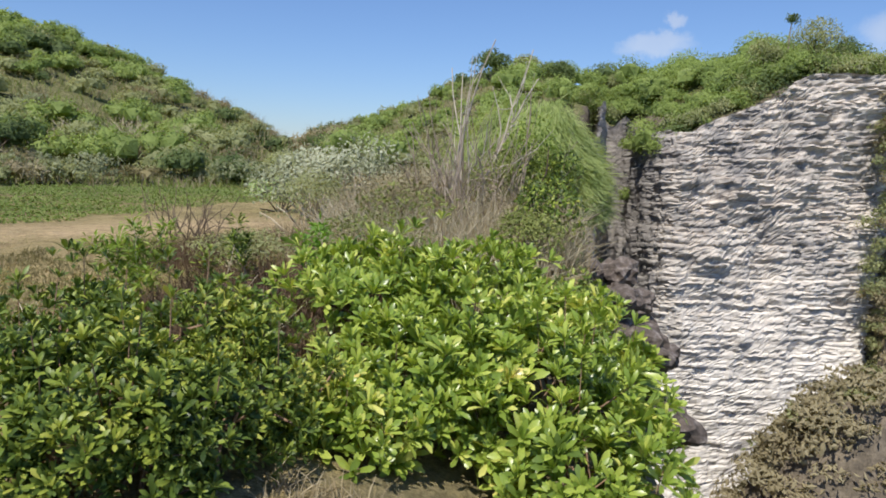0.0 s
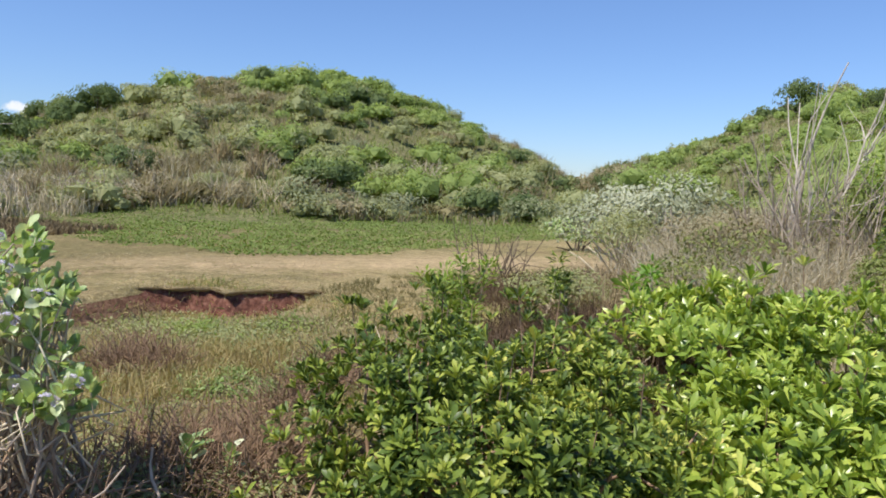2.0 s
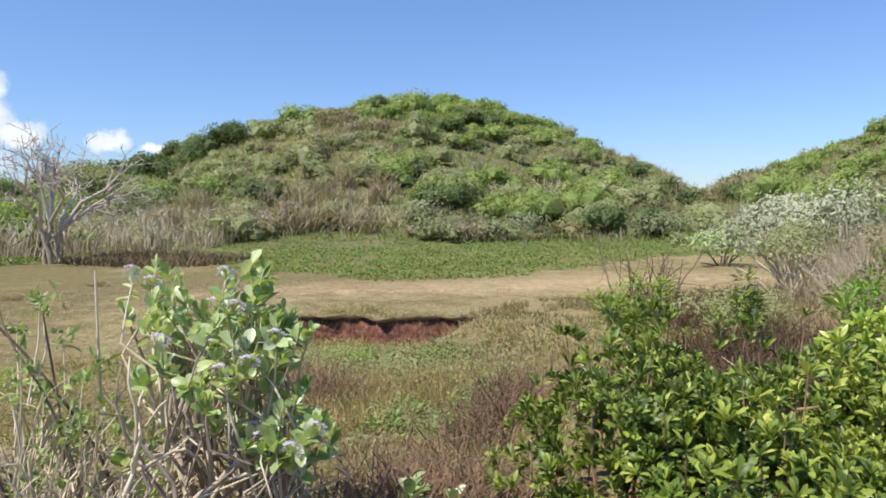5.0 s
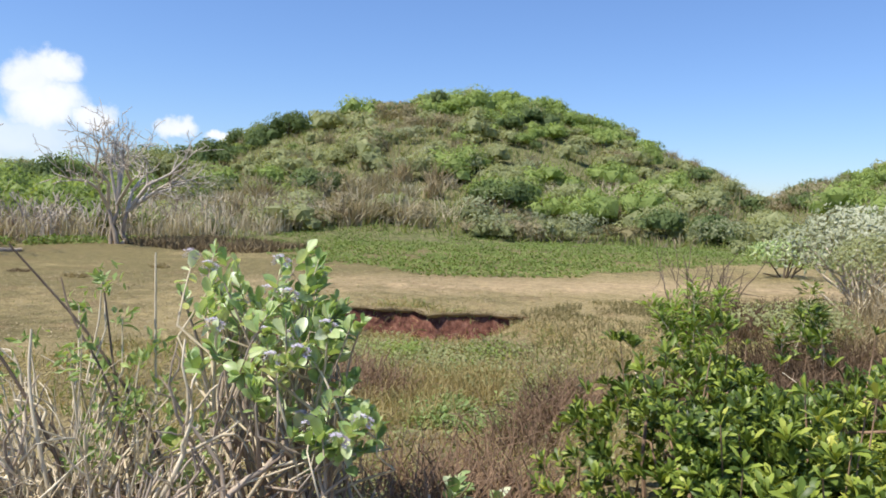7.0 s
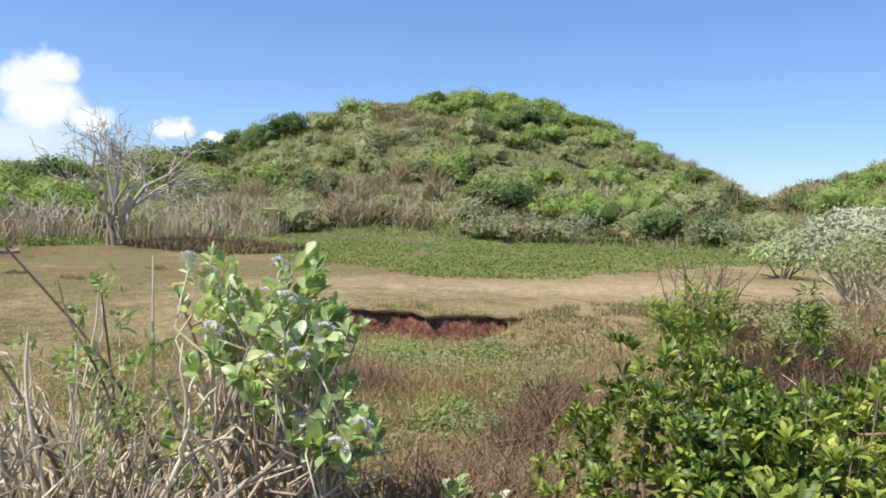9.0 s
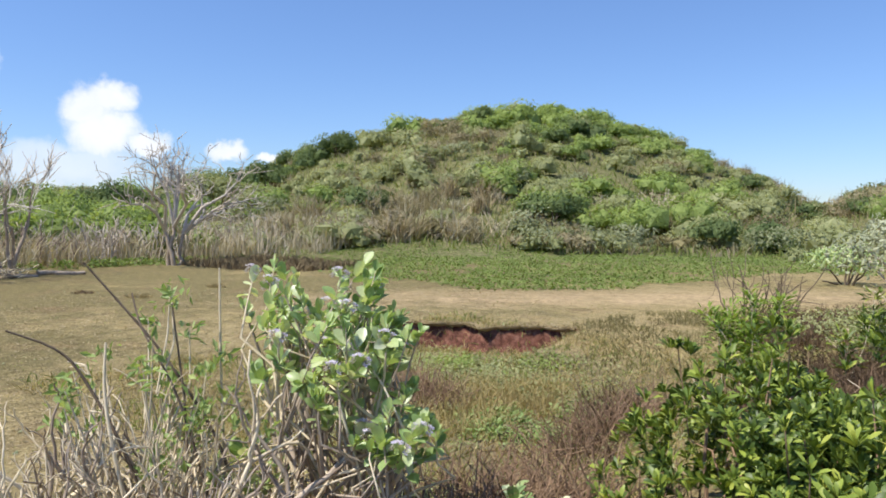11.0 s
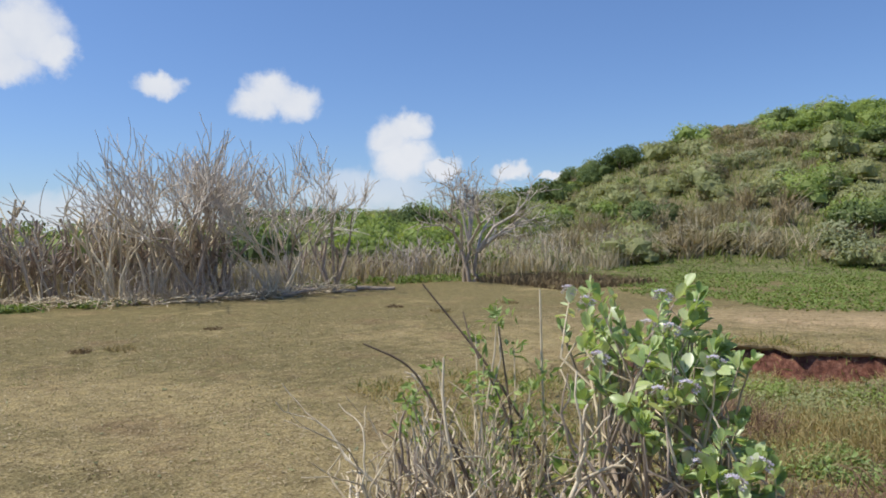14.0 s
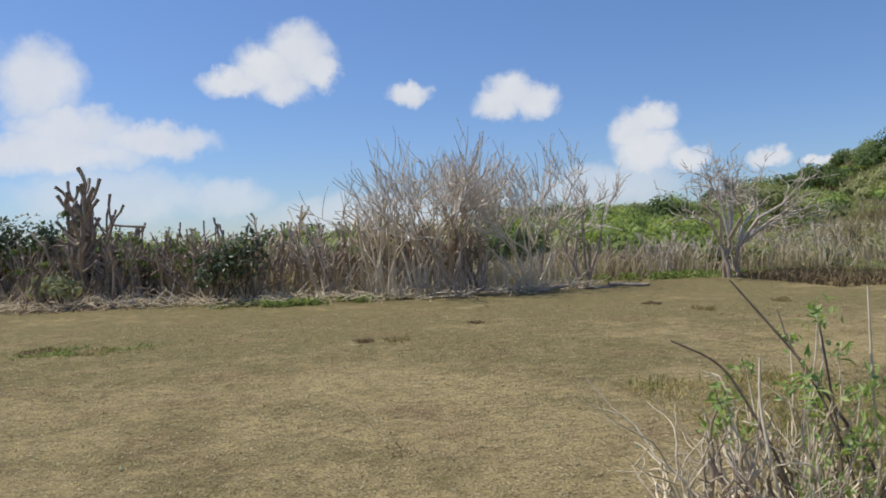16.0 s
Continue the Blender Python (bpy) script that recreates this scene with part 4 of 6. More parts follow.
def crown_flower():
    r = np.random.default_rng(201)
    base = np.array([-3.75, 3.25, ground_at(-3.75, 3.25)])
    ob = thing("flowering_shrub", base, "straggling shrub with broad pale green leaves and lavender flowers", "shrub")
    leaf_meshes = [mesh_from("leaf", *broad_leaf(s), M["calotropis"], True) for s in range(6)]
    flower_meshes = [mesh_from("flower_head", *flower_head(s), M["flower"]) for s in range(3)]
    # shoots end here: a tall crown to one side, hanging clusters lower on the other
    ends = []
    for count, mid, wide in ((4, (-0.84, 0.12, 1.47), 0.05), (10, (-0.68, 0.14, 1.36), 0.10), (12, (-0.20, 0.14, 1.43), 0.09), (24, (-0.30, 0.12, 1.25), 0.16), (12, (0.02, 0.08, 1.20), 0.11),
                             (16, (-0.48, 0.12, 1.10), 0.14), (16, (-0.08, 0.08, 1.06), 0.14), (4, (0.24, 0.05, 1.20), 0.04), (8, (0.12, 0.03, 0.98), 0.09), (13, (0.22, 0.00, 0.80), 0.10), (9, (0.43, 0.04, 0.78), 0.06), (8, (-0.68, -0.10, 0.42), 0.08)):
        for _ in range(count):
            ends.append(np.array(mid) + np.clip(r.normal(0, 1, 3), -1.7, 1.7) * [wide * 1.15, wide * 1.5, wide * 0.85])
    total = 0
    for n, e in enumerate(ends):
        foot = np.array([r.normal(0, 0.12), r.normal(0, 0.12), -0.05]) if n % 4 == 0 else trunk[2] + r.normal(0, 0.01, 3)
        mid = foot * 0.5 + e * 0.5 + r.normal(0, 0.12, 3) - [0, 0, 0.10 if n % 4 == 0 else 0.02]
        p = np.array([foot, foot * 0.6 + mid * 0.4 + r.normal(0, 0.09, 3), mid, mid * 0.4 + e * 0.6 + r.normal(0, 0.05, 3), e])
        if n % 4 == 0:
            trunk = p
        thick = r.uniform(0.012, 0.018) if n % 4 == 0 else r.uniform(0.006, 0.010)
        part("stem", mesh_from("stem", *tube(p, thick * np.array([1, 0.9, 0.75, 0.55, 0.35]), 6), M["dark_bark" if n % 3 else "tan_stem"], True), ob)
        axis = unit(p[4] - p[3])
        for k in range(9):
            if total >= 1250:
                break
            total += 1
            along = 1 - 0.07 * k * r.uniform(0.7, 1.3)
            c = p[3] + (p[4] - p[3]) * along
            spin = k * np.pi / 2 + (k // 2) * 0.3 + r.normal(0, 0.35)
            tilt = np.radians([14, 22, 32, 42, 52, 60, 70, 80, 90][k] + r.normal(0, 12))
            fr = frames_along(axis[None], r)[0]
            out = fr @ np.array([np.cos(spin) * np.sin(tilt), np.sin(spin) * np.sin(tilt), np.cos(tilt)])
            out = unit(out + [0.0, 0.0, 0.28])
            nor = unit(axis * 0.7 + np.array([-0.1, -0.35, 0.8]) + r.normal(0, 0.45, 3))
            side = unit(np.cross(out, nor))
            nor = np.cross(side, out)
            s = r.uniform(0.055, 0.105) * (0.7 if k < 2 else 1)
            m = Matrix(np.column_stack([np.stack([side, out, nor], 1) * s, c]).tolist() + [[0, 0, 0, 1]])
            part("leaf", leaf_meshes[int(r.integers(6))], ob, m=m)
        if n % 6 == 0:
            m = Matrix.Translation(e + axis * 0.01 + np.array([0.02, -0.03, 0.0])) @ Matrix.Diagonal((1.0, 1.0, 1.0, 1))
            part("flower_head", flower_meshes[n % 3], ob, "lavender flower head", m=m)
    return ob


crown_flower()


def seedling(place, count, size, seed):
    """A knee-high plant of broad pale leaves on a short stem."""
    r = np.random.default_rng(seed)
    ob = thing("seedling", place, "young broad-leaved plant among dead brown twigs", "plant", "seedlings in the hollow")
    part("stem", mesh_from("stem", *tube([(0, 0, -0.05), (0.01, 0.0, size), (0.0, 0.02, 2.2 * size)], [0.009, 0.007, 0.005], 5), M["tan_stem"], True), ob)
    meshes = [mesh_from("leaf", *broad_leaf(30 + k), M["calotropis"], True) for k in range(3)]
    for k in range(count):
        lift = k / count
        out = unit(np.array([math.cos(2.4 * k), math.sin(2.4 * k), 0.25 + 1.1 * lift + r.normal(0, 0.15)]))
        side = unit(np.cross(out, [0, 0, 1.0]))
        fr = np.stack([side, out, np.cross(side, out)], 1) * size * r.uniform(0.8, 1.25)
        part("leaf", meshes[k % 3], ob, m=Matrix(np.column_stack([fr, [0, 0, size * (0.7 + 1.5 * lift)]]).tolist() + [[0, 0, 0, 1]]))


for k, (x, y, size) in enumerate(((-3.4, 4.15, 0.12), (-3.55, 4.4, 0.10), (-3.2, 4.3, 0.09))):
    seedling((x, y, ground_at(x, y)), 12, size, 240 + k)


def stick_shrub(place, count, tall, spread, mat, label, seed, lean=0.35, thick=0.009, twigs=3, name="bare_shrub", crook=0.18):
    """A thicket of bare sticks that fork towards their tips."""
    r = np.random.default_rng(seed)
    ob = thing(name, place, label, "shrub")
    for _ in range(count):
        bag = Bag()
        foot = np.array([r.normal(0, spread * 0.45), r.normal(0, spread * 0.45), -0.05])
        d = np.array([foot[0] * lean * 1.2 + r.normal(0, lean), foot[1] * lean * 1.2 + r.normal(0, lean), 1.0])
        h = tall * r.uniform(0.55, 1.05)
        p, w = limb(r, foot, d, h, thick * r.uniform(0.6, 1.4), 6, crook, 0.02, 0.45)
        bag.add(*tube(p, w, 5))
        for _ in range(r.integers(0, twigs + 1)):
            k = r.integers(1, 5)
            d2 = unit(p[k] - p[k - 1]) + r.normal(0, 0.55, 3)
            q, w2 = limb(r, p[k], d2, h * r.uniform(0.2, 0.5), w[k] * 0.7, 3, 0.2, 0.05, 0.4)
            bag.add(*tube(q, w2, 4))
        part("stick", bag.mesh("stick", M[mat], True), ob)
    return ob


def stands(x, y, dz=0.0):
    return (x, y, ground_at(x, y) + dz)


def forked_shrub(place, count, spread, mat, label, seed, step_=0.40, thick=0.020, levels=3):
    """A leafless shrub: crooked stems that fork again and again, each stem one piece."""
    r = np.random.default_rng(seed)
    ob = thing("bare_shrub", place, label, "shrub")

    def fork(bag, start, d, length, rad, level):
        p, w = limb(r, start, d, length, rad, 4, 0.22, 0.05, 0.82)
        bag.add(*tube(p, w, 5))
        if level < levels:
            ax = unit(p[-1] - p[-2])
            for _ in range(2 + (r.random() < 0.1)):
                k = -1 if r.random() < 0.7 else -2
                fork(bag, p[k], ax + r.normal(0, 0.42, 3) + [0, 0, 0.10], length * r.uniform(0.42, 0.85), w[-1] * r.uniform(0.55, 0.85), level + 1)
    for n in range(count):
        bag = Bag()
        foot = np.array([r.normal(0, spread), r.normal(0, spread), -0.05])
        fork(bag, foot, np.array([foot[0] * 0.5 + r.normal(0, 0.2), foot[1] * 0.5 + r.normal(0, 0.2), 1.0]), step_ * r.uniform(0.7, 1.3), thick * r.uniform(0.7, 1.3), 0)
        part("stick", bag.mesh("stick", M[mat[n % len(mat)]], True), ob)
    return ob


bare = forked_shrub(stands(-4.36, 2.46), 58, 0.26, ("tan_stem", "tan_stem", "dark_bark", "tan_stem"), "leafless forking tan shrub with a few green sprigs", 301)
r_ = np.random.default_rng(302)
for mat, thick_, way_ in (("brown_bark", 0.011, ((0.05, 0.35, 0.3), (-0.01, 0.32, 0.65), (-0.26, 0.15, 1.1), (-0.36, 0.03, 1.3), (-0.50, -0.14, 1.57))),
                          ("brown_bark", 0.010, ((0.0, -0.05, 0.3), (-0.09, -0.15, 0.73), (-0.23, -0.25, 1.03), (-0.3, -0.33, 1.19), (-0.40, -0.53, 1.29))),
                          ("brown_bark", 0.009, ((0.0, 0.1, 0.3), (-0.1, 0.17, 0.78), (-0.18, 0.18, 1.08), (-0.23, 0.17, 1.36))),
                          ("tan_stem", 0.010, ((-0.05, 0.35, 0.4), (-0.16, 0.40, 1.08), (-0.21, 0.43, 1.53))),
                          ("tan_stem", 0.012, ((0.0, -0.15, 0.3), (-0.07, -0.22, 0.75), (-0.15, -0.22, 1.01), (-0.18, -0.19, 1.22))),
                          ("brown_bark", 0.008, ((0.05, 0.2, 0.4), (-0.05, 0.1, 0.95), (-0.22, 0.0, 1.25), (-0.34, 0.02, 1.42)))):
    bow = np.array(way_) + [0.09, 0.09, 0.0]
    for _ in range(2):
        bow = np.concatenate([bow[:1], np.stack([0.75 * bow[:-1] + 0.25 * bow[1:], 0.25 * bow[:-1] + 0.75 * bow[1:]], 1).reshape(-1, 3), bow[-1:]])
    rod = tube(bow, np.linspace(thick_, thick_ * 0.45, len(bow)), 6)
    part("long_shoot", mesh_from("long_shoot", *rod, M[mat], True), bare, "thin dark shoot" if mat == "brown_bark" else "pale straight shoot")
SPRIGS = [((-0.14, 0.30, 1.08), 0.16, 11), ((0.05, 0.35, 0.85), 0.18, 16), ((-0.30, -0.20, 0.95), 0.06, 4), ((0.05, -0.35, 0.35), 0.12, 8), ((0.0, 0.1, 0.6), 0.25, 14)]
for mid_, wide_ in [(m_, w_) for m_, w_, k_ in SPRIGS for _ in range(k_)]:
    c = np.array(mid_) + r_.normal(0, wide_, 3)
    n = 16
    ah = unit(r_.normal(0, 1, (n, 3)) + [0, 0, 0.5])
    sd = unit(np.cross(ah, r_.normal(0, 0.5, (n, 3)) + [0, 0, 1.0]))
    s = r_.uniform(0.035, 0.08, n)
    v, f = rhombs(c + r_.normal(0, 0.032, (n, 3)), ah, sd, s, s * 0.45)
    sprig = tagged(part("green_sprig", mesh_from("green_sprig", v, f, M["sprig"]), bare), "small green leaf sprig", kind="stuff")
    low = np.array([0.55 * c[0], 0.55 * c[1], max(c[2] - 0.45, 0.0)])
    part("twig", mesh_from("twig", *tube([low, 0.5 * (low + c) + r_.normal(0, 0.03, 3), c + [0, 0, 0.03]], [0.006, 0.005, 0.003], 4), M["tan_stem"], True), sprig)
forked_shrub(stands(-4.33, 2.5), 28, 0.13, ("tan_stem", "tan_stem", "dark_bark"), "leafless forking shrub beside the lawn", 304, 0.36, 0.012)
tuft_field("shrub_grass", "olive grass under the leafless shrub", "olive_grass", (-5.1, 2.0, -3.5, 3.5), 2600, 0.42, 0.5, 0.010, 306, lambda x, y: ((x + 4.45) / 0.6) ** 2 + ((y - 2.5) / 0.5) ** 2 < 1, "grass")
tuft_field("shrub_grass", "pale dry grass under the leafless shrub", "straw", (-5.1, 2.0, -3.5, 3.5), 2200, 0.5, 0.5, 0.009, 307, lambda x, y: ((x + 4.45) / 0.6) ** 2 + ((y - 2.5) / 0.5) ** 2 < 1, "grass")
stick_shrub(stands(-3.7, 3.05), 170, 0.75, 0.75, "twig_brown", "tangle of dry brown branches under the flowering shrub", 303, 0.8, 0.009, 5, crook=0.45)
stick_shrub(stands(-3.75, 2.95), 40, 0.8, 0.6, "dark_bark", "crooked brown branches under the flowering shrub", 305, 0.7, 0.012, 4, crook=0.4)


tuft_field("dry_red_brush", "dark reddish dry brush in the hollow", "red_grass", (-6.6, 5.0, -1.5, 11.0), 9000, 0.36, 0.7, 0.011, 401, lambda x, y: (np.abs(x + 4.50 + 0.36 * (y - 7.3)) < 0.30 + 0.12 * wob(x, y, 1.5, 413)) & (y > 5.9) & (y < 8.9))
tuft_field("dry_red_brush", "dark reddish dry brush below the red bank", "red_grass", (-8.4, 5.2, -4.8, 8.6), 5200, 0.32, 0.8, 0.010, 402, oval(-6.75, 7.05, 0.5, 0.45))
tuft_field("dry_red_brush", "dark reddish dry brush behind the seaside bush", "red_grass", (-3.9, 6.0, 0.2, 11.0), 13000, 0.5, 0.55, 0.011, 407, oval(-2.0, 8.6, 1.7, 2.2))
tuft_field("straw_grass", "pale straw on the hollow's floor", "gold_straw", (-9.5, 3.8, -3.2, 11.0), 15000, 0.20, 1.3, 0.009, 403)
tuft_field("straw_grass", "tall pale straw in the hollow's middle", "gold_straw", (-7.4, 5.4, -4.8, 9.0), 6000, 0.32, 0.7, 0.009, 409, oval(-6.0, 7.3, 0.8, 1.5))
tuft_field("olive_grass", "olive weeds on the hollow's floor", "olive_grass", (-9.5, 3.8, -2.8, 11.2), 7000, 0.17, 1.3, 0.014, 404)
tuft_field("brown_grass", "brown dry grass between the bank and the path", "turf_bush", (-7.2, 8.0, -2.0, 15.5), 16000, 0.16, 0.9, 0.012, 410, lambda x, y: (y > 9.6 + 0.2 * (x + 6)) & (y < 14.6 + 0.6 * (x + 6)) & (wob(x, y, 0.7, 411) > -0.3))
tuft_field("brown_brush", "knee-high reddish brush before the path", "red_grass", (-5.6, 10.5, -2.2, 15.5), 7000, 0.40, 0.55, 0.012, 412, oval(-3.7, 12.8, 1.0, 1.9))


def low_tangle(cx, cy, rx, ry, count, label, seed):
    """A mat of dead brown twigs on the ground."""
    r = np.random.default_rng(seed)
    bag = Bag()
    for _ in range(count):
        x, y = cx + rx * r.normal(0, 0.45), cy + ry * r.normal(0, 0.45)
        p, w = limb(r, (x, y, ground_at(x, y)), (r.normal(0, 0.9), r.normal(0, 0.9), 0.8), r.uniform(0.2, 0.6), r.uniform(0.003, 0.008), 4, 0.35, 0.0, 0.4)
        bag.add(*tube(p, w, 3))
    tagged(new("dead_twigs", bag.mesh("dead_twigs", M["twig_brown"], True)), label, "twigs", kind="stuff")


low_tangle(-3.5, 4.5, 0.8, 0.7, 1300, "mat of dead brown twigs beside the flowering shrub", 451)
low_tangle(-1.8, 8.2, 1.3, 1.9, 900, "mat of dead brown twigs at the mound's foot", 454)
low_tangle(-4.4, 7.4, 0.45, 1.6, 800, "mat of dead brown twigs behind the seaside bush", 452)
low_tangle(-6.7, 7.0, 0.7, 0.5, 900, "mat of dead brown twigs in the hollow", 453)


def leaf_patch(name, label, cx, cy, rx, ry, count, size, mat, seed, rise=0.12):
    """Small weeds: leaves near the ground in loose patches."""
    r = np.random.default_rng(seed)
    x, y = cx + rx * r.normal(0, 0.5, count), cy + ry * r.normal(0, 0.5, count)
    keep = wob(x, y, 2.2, seed) > -0.1
    x, y = x[keep], y[keep]
    n = len(x)
    pos = np.stack([x, y, height(x, y) + r.uniform(0.0, rise, n)], 1)
    normal = unit(r.normal(0, 0.5, (n, 3)) + [0, 0, 1])
    side = unit(np.cross(normal, rough_dirs(n, r)))
    s = size * r.uniform(0.6, 1.4, n)
    v, f = rhombs(pos, np.cross(side, normal), side, s, s * 0.6)
    tagged(new(name, mesh_from(name, v, f, M[mat])), label, "weeds", kind="stuff")


leaf_patch("hollow_weeds", "green weeds below the red bank", -7.4, 9.0, 2.0, 1.4, 5000, 0.05, "scrub_mid", 461, 0.15)
leaf_patch("hollow_weeds", "silvery green weeds on the hollow's floor", -5.2, 7.0, 0.55, 0.6, 2600, 0.055, "sprig", 462)
leaf_patch("hollow_weeds", "olive weeds on the hollow's floor", -6.0, 7.6, 2.4, 2.2, 5000, 0.05, "scrub_mid", 463)
leaf_patch("hollow_weeds", "bright green weeds on the hollow's floor", -7.2, 9.2, 1.1, 0.7, 3000, 0.055, "scrub_bright", 465, 0.18)
leaf_patch("hollow_weeds", "olive weeds around the shrub's foot", -3.6, 4.1, 1.2, 0.8, 2600, 0.045, "scrub_mid", 464)
tuft_field("bank_grass", "dry straw at the foot of the seaside bushes", "straw", (-2.2, 2.7, 1.6, 4.8), 5000, 0.22, 0.9, 0.008, 408)
tuft_field("mound_grass", "tall dry tan grass on the mound", "reed", (-3.6, 9.6, 2.6, 16.5), 26000, 0.95, 0.5, 0.011, 405, oval(0.1, 12.6, 2.1, 3.0))
tuft_field("mound_brush", "dry reddish brush on the mound", "straw", (-3.6, 9.6, 2.6, 15.5), 6000, 0.7, 0.55, 0.011, 406, oval(-0.3, 12.0, 2.7, 2.6))
for k, (x, y, rx, hi, mat, label) in enumerate((
        (-0.9, 12.2, 1.1, 0.8, "scrub_dry", "dry brown bush on the mound"),
        (1.1, 12.6, 0.9, 1.0, "olive_grass", "olive leafy bush on the mound"), (-1.0, 10.6, 0.9, 0.6, "olive_grass", "low olive bush on the mound"), (1.2, 10.8, 0.8, 0.7, "olive_grass", "olive leafy bush by the edge"),
        (-2.4, 13.4, 0.9, 0.9, "scrub_mid", "olive bush on the mound"), (-2.9, 11.2, 0.8, 0.45, "scrub_mid", "low olive bush at the mound's foot"))):
    shrub("dry_bush" if "dry" in label else "olive_bush", stands(x, y), (rx, rx, hi), 1700, 0.06, mat, label, stems=20, wood="tan_stem", seed=470 + k)
shrub("grey_bush", stands(-2.9, 17.0), (1.7, 1.5, 1.5), 2600, 0.12, "silver", "grey-leaved bush with pale twigs beside the mound", stems=30, wood="pale_bark", seed=411)
shrub("grey_bush", stands(-1.9, 15.6), (1.3, 1.2, 1.3), 1800, 0.11, "silver", "grey-leaved bush with pale twigs on the mound", stems=24, wood="pale_bark", seed=412)
shrub("green_bush", stands(-5.4, 23.0), (1.3, 1.2, 0.9), 1600, 0.13, "calotropis", "green bush with pale leaves beside the path", seed=413)
shrub("vine_bush", stands(1.5, 11.4), (0.55, 0.8, 0.9), 1100, 0.085, "scaevola_dark", "green leafy creeper hanging over the edge rocks", seed=414)
shrub("vine_bush", stands(1.75, 9.9), (0.4, 0.6, 0.6), 600, 0.085, "scaevola_dark", "green leafy creeper on the cliff edge", seed=416)
shrub("vine_bush", stands(1.7, 13.0), (0.6, 0.8, 1.0), 900, 0.085, "scaevola_dark", "green leafy creeper below the draped grass", seed=417)
shrub("vine_bush", stands(-0.6, 11.6), (1.0, 0.8, 0.7), 700, 0.08, "olive_grass", "olive leafy creeper in the dry grass", seed=415)
shrub("vine_bush", stands(1.25, 12.9), (0.6, 0.6, 1.4), 900, 0.07, "sapling", "light green creeper climbing the dead stems", seed=418)
stick_shrub(stands(0.3, 12.4), 48, 2.2, 1.1, "dark_bark", "bundle of tall bare dry stems on the mound", 421, 0.09, 0.011, 9, "dead_shrub", crook=0.17)
stick_shrub(stands(0.25, 12.6), 9, 3.1, 0.3, "pale_bark", "tall bare forked stems above the mound", 424, 0.05, 0.018, 8, "dead_shrub", crook=0.12)
stick_shrub(stands(-5.3, 15.2), 26, 1.35, 0.6, "brown_bark", "leafless reddish shrub beside the path", 422, 0.35, 0.012, 4, "dead_shrub")
stick_shrub(stands(-2.1, 6.0), 6, 1.3, 0.6, "tan_stem", "bare upright shoots above the seaside bush", 423, 0.25, 0.006, 3, "dead_shrub")


def grass_hump():
    """Long soft green grass that drapes over a hump at the cliff edge."""
    r = np.random.default_rng(431)
    n = 34000
    d = rough_dirs(n, r)
    d[:, 2] = np.abs(d[:, 2])
    c = np.array([1.45, 15.4, 0.9])
    lump = 1 + 0.20 * wob(d[:, 0] * 2 + d[:, 2], d[:, 1] * 2 - d[:, 2], 1.6, 432) + 0.08 * wob(d[:, 0] * 6, d[:, 1] * 6 + d[:, 2] * 4, 1.5, 433)
    pos = c + d * [1.5, 2.4, 2.1] * r.uniform(0.86, 1.05, (n, 1)) * lump[:, None]
    fall = unit(d * [1, 1, 0.0] + [0, 0, -0.75] + r.normal(0, 0.35, (n, 3)))
    side = unit(np.cross(fall, d))
    v, f = rhombs(pos, fall, side, r.uniform(0.2, 0.5, n), np.full(n, 0.02), 0.1)
    ob = tagged(new("draped_grass", mesh_from("draped_grass", v, f, M["drape"])), "long green grass draping over a hump at the edge", "grass", kind="stuff")
    return ob


grass_hump()


def boulder(place, size, seed, squash=(1, 1, 0.75)):
    bm = bmesh.new()
    bmesh.ops.create_icosphere(bm, subdivisions=3, radius=1)
    off = Vector((seed * 3.7, seed * 1.3, seed * 0.7))
    for v in bm.verts:
        cell = noise.cell_vector(v.co * 1.4 + off)
        k = 1 + 0.35 * noise.noise(v.co * 1.1 + off) + 0.30 * noise.noise(v.co * 2.6 + off) + 0.16 * noise.noise(v.co * 6.0 + off) + 0.10 * (cell.x - 0.5)
        v.co = Vector((v.co.x * squash[0], v.co.y * squash[1], v.co.z * squash[2])) * (k * size)
    me = bpy.data.meshes.new("boulder")
    bm.to_mesh(me)
    bm.free()
    me.materials.append(M["rock"])
    ob = new("boulder", me)
    ob.location = place
    return tagged(ob, "weathered reddish grey rock on the cliff edge", "rock", "rocks on the edge")


r_ = np.random.default_rng(441)
for k in range(52):
    t = r_.random()
    y = 8.0 + 5.5 * t
    x = float(edge_x(y)) + r_.uniform(-0.25, 0.8)
    boulder((x, y, 0.15 - 1.3 * r_.random() * (1 - t * 0.3)), r_.uniform(0.12, 0.36), k + 1)


def lawn_edge(y):
    """Where the lawn ends before the stub trees."""
    return np.interp(y, [-14, -7, -3.3, -0.6, 3, 6.7, 10], [-26.5, -25.0, -24.1, -23.3, -22.9, -22.5, -23.7])


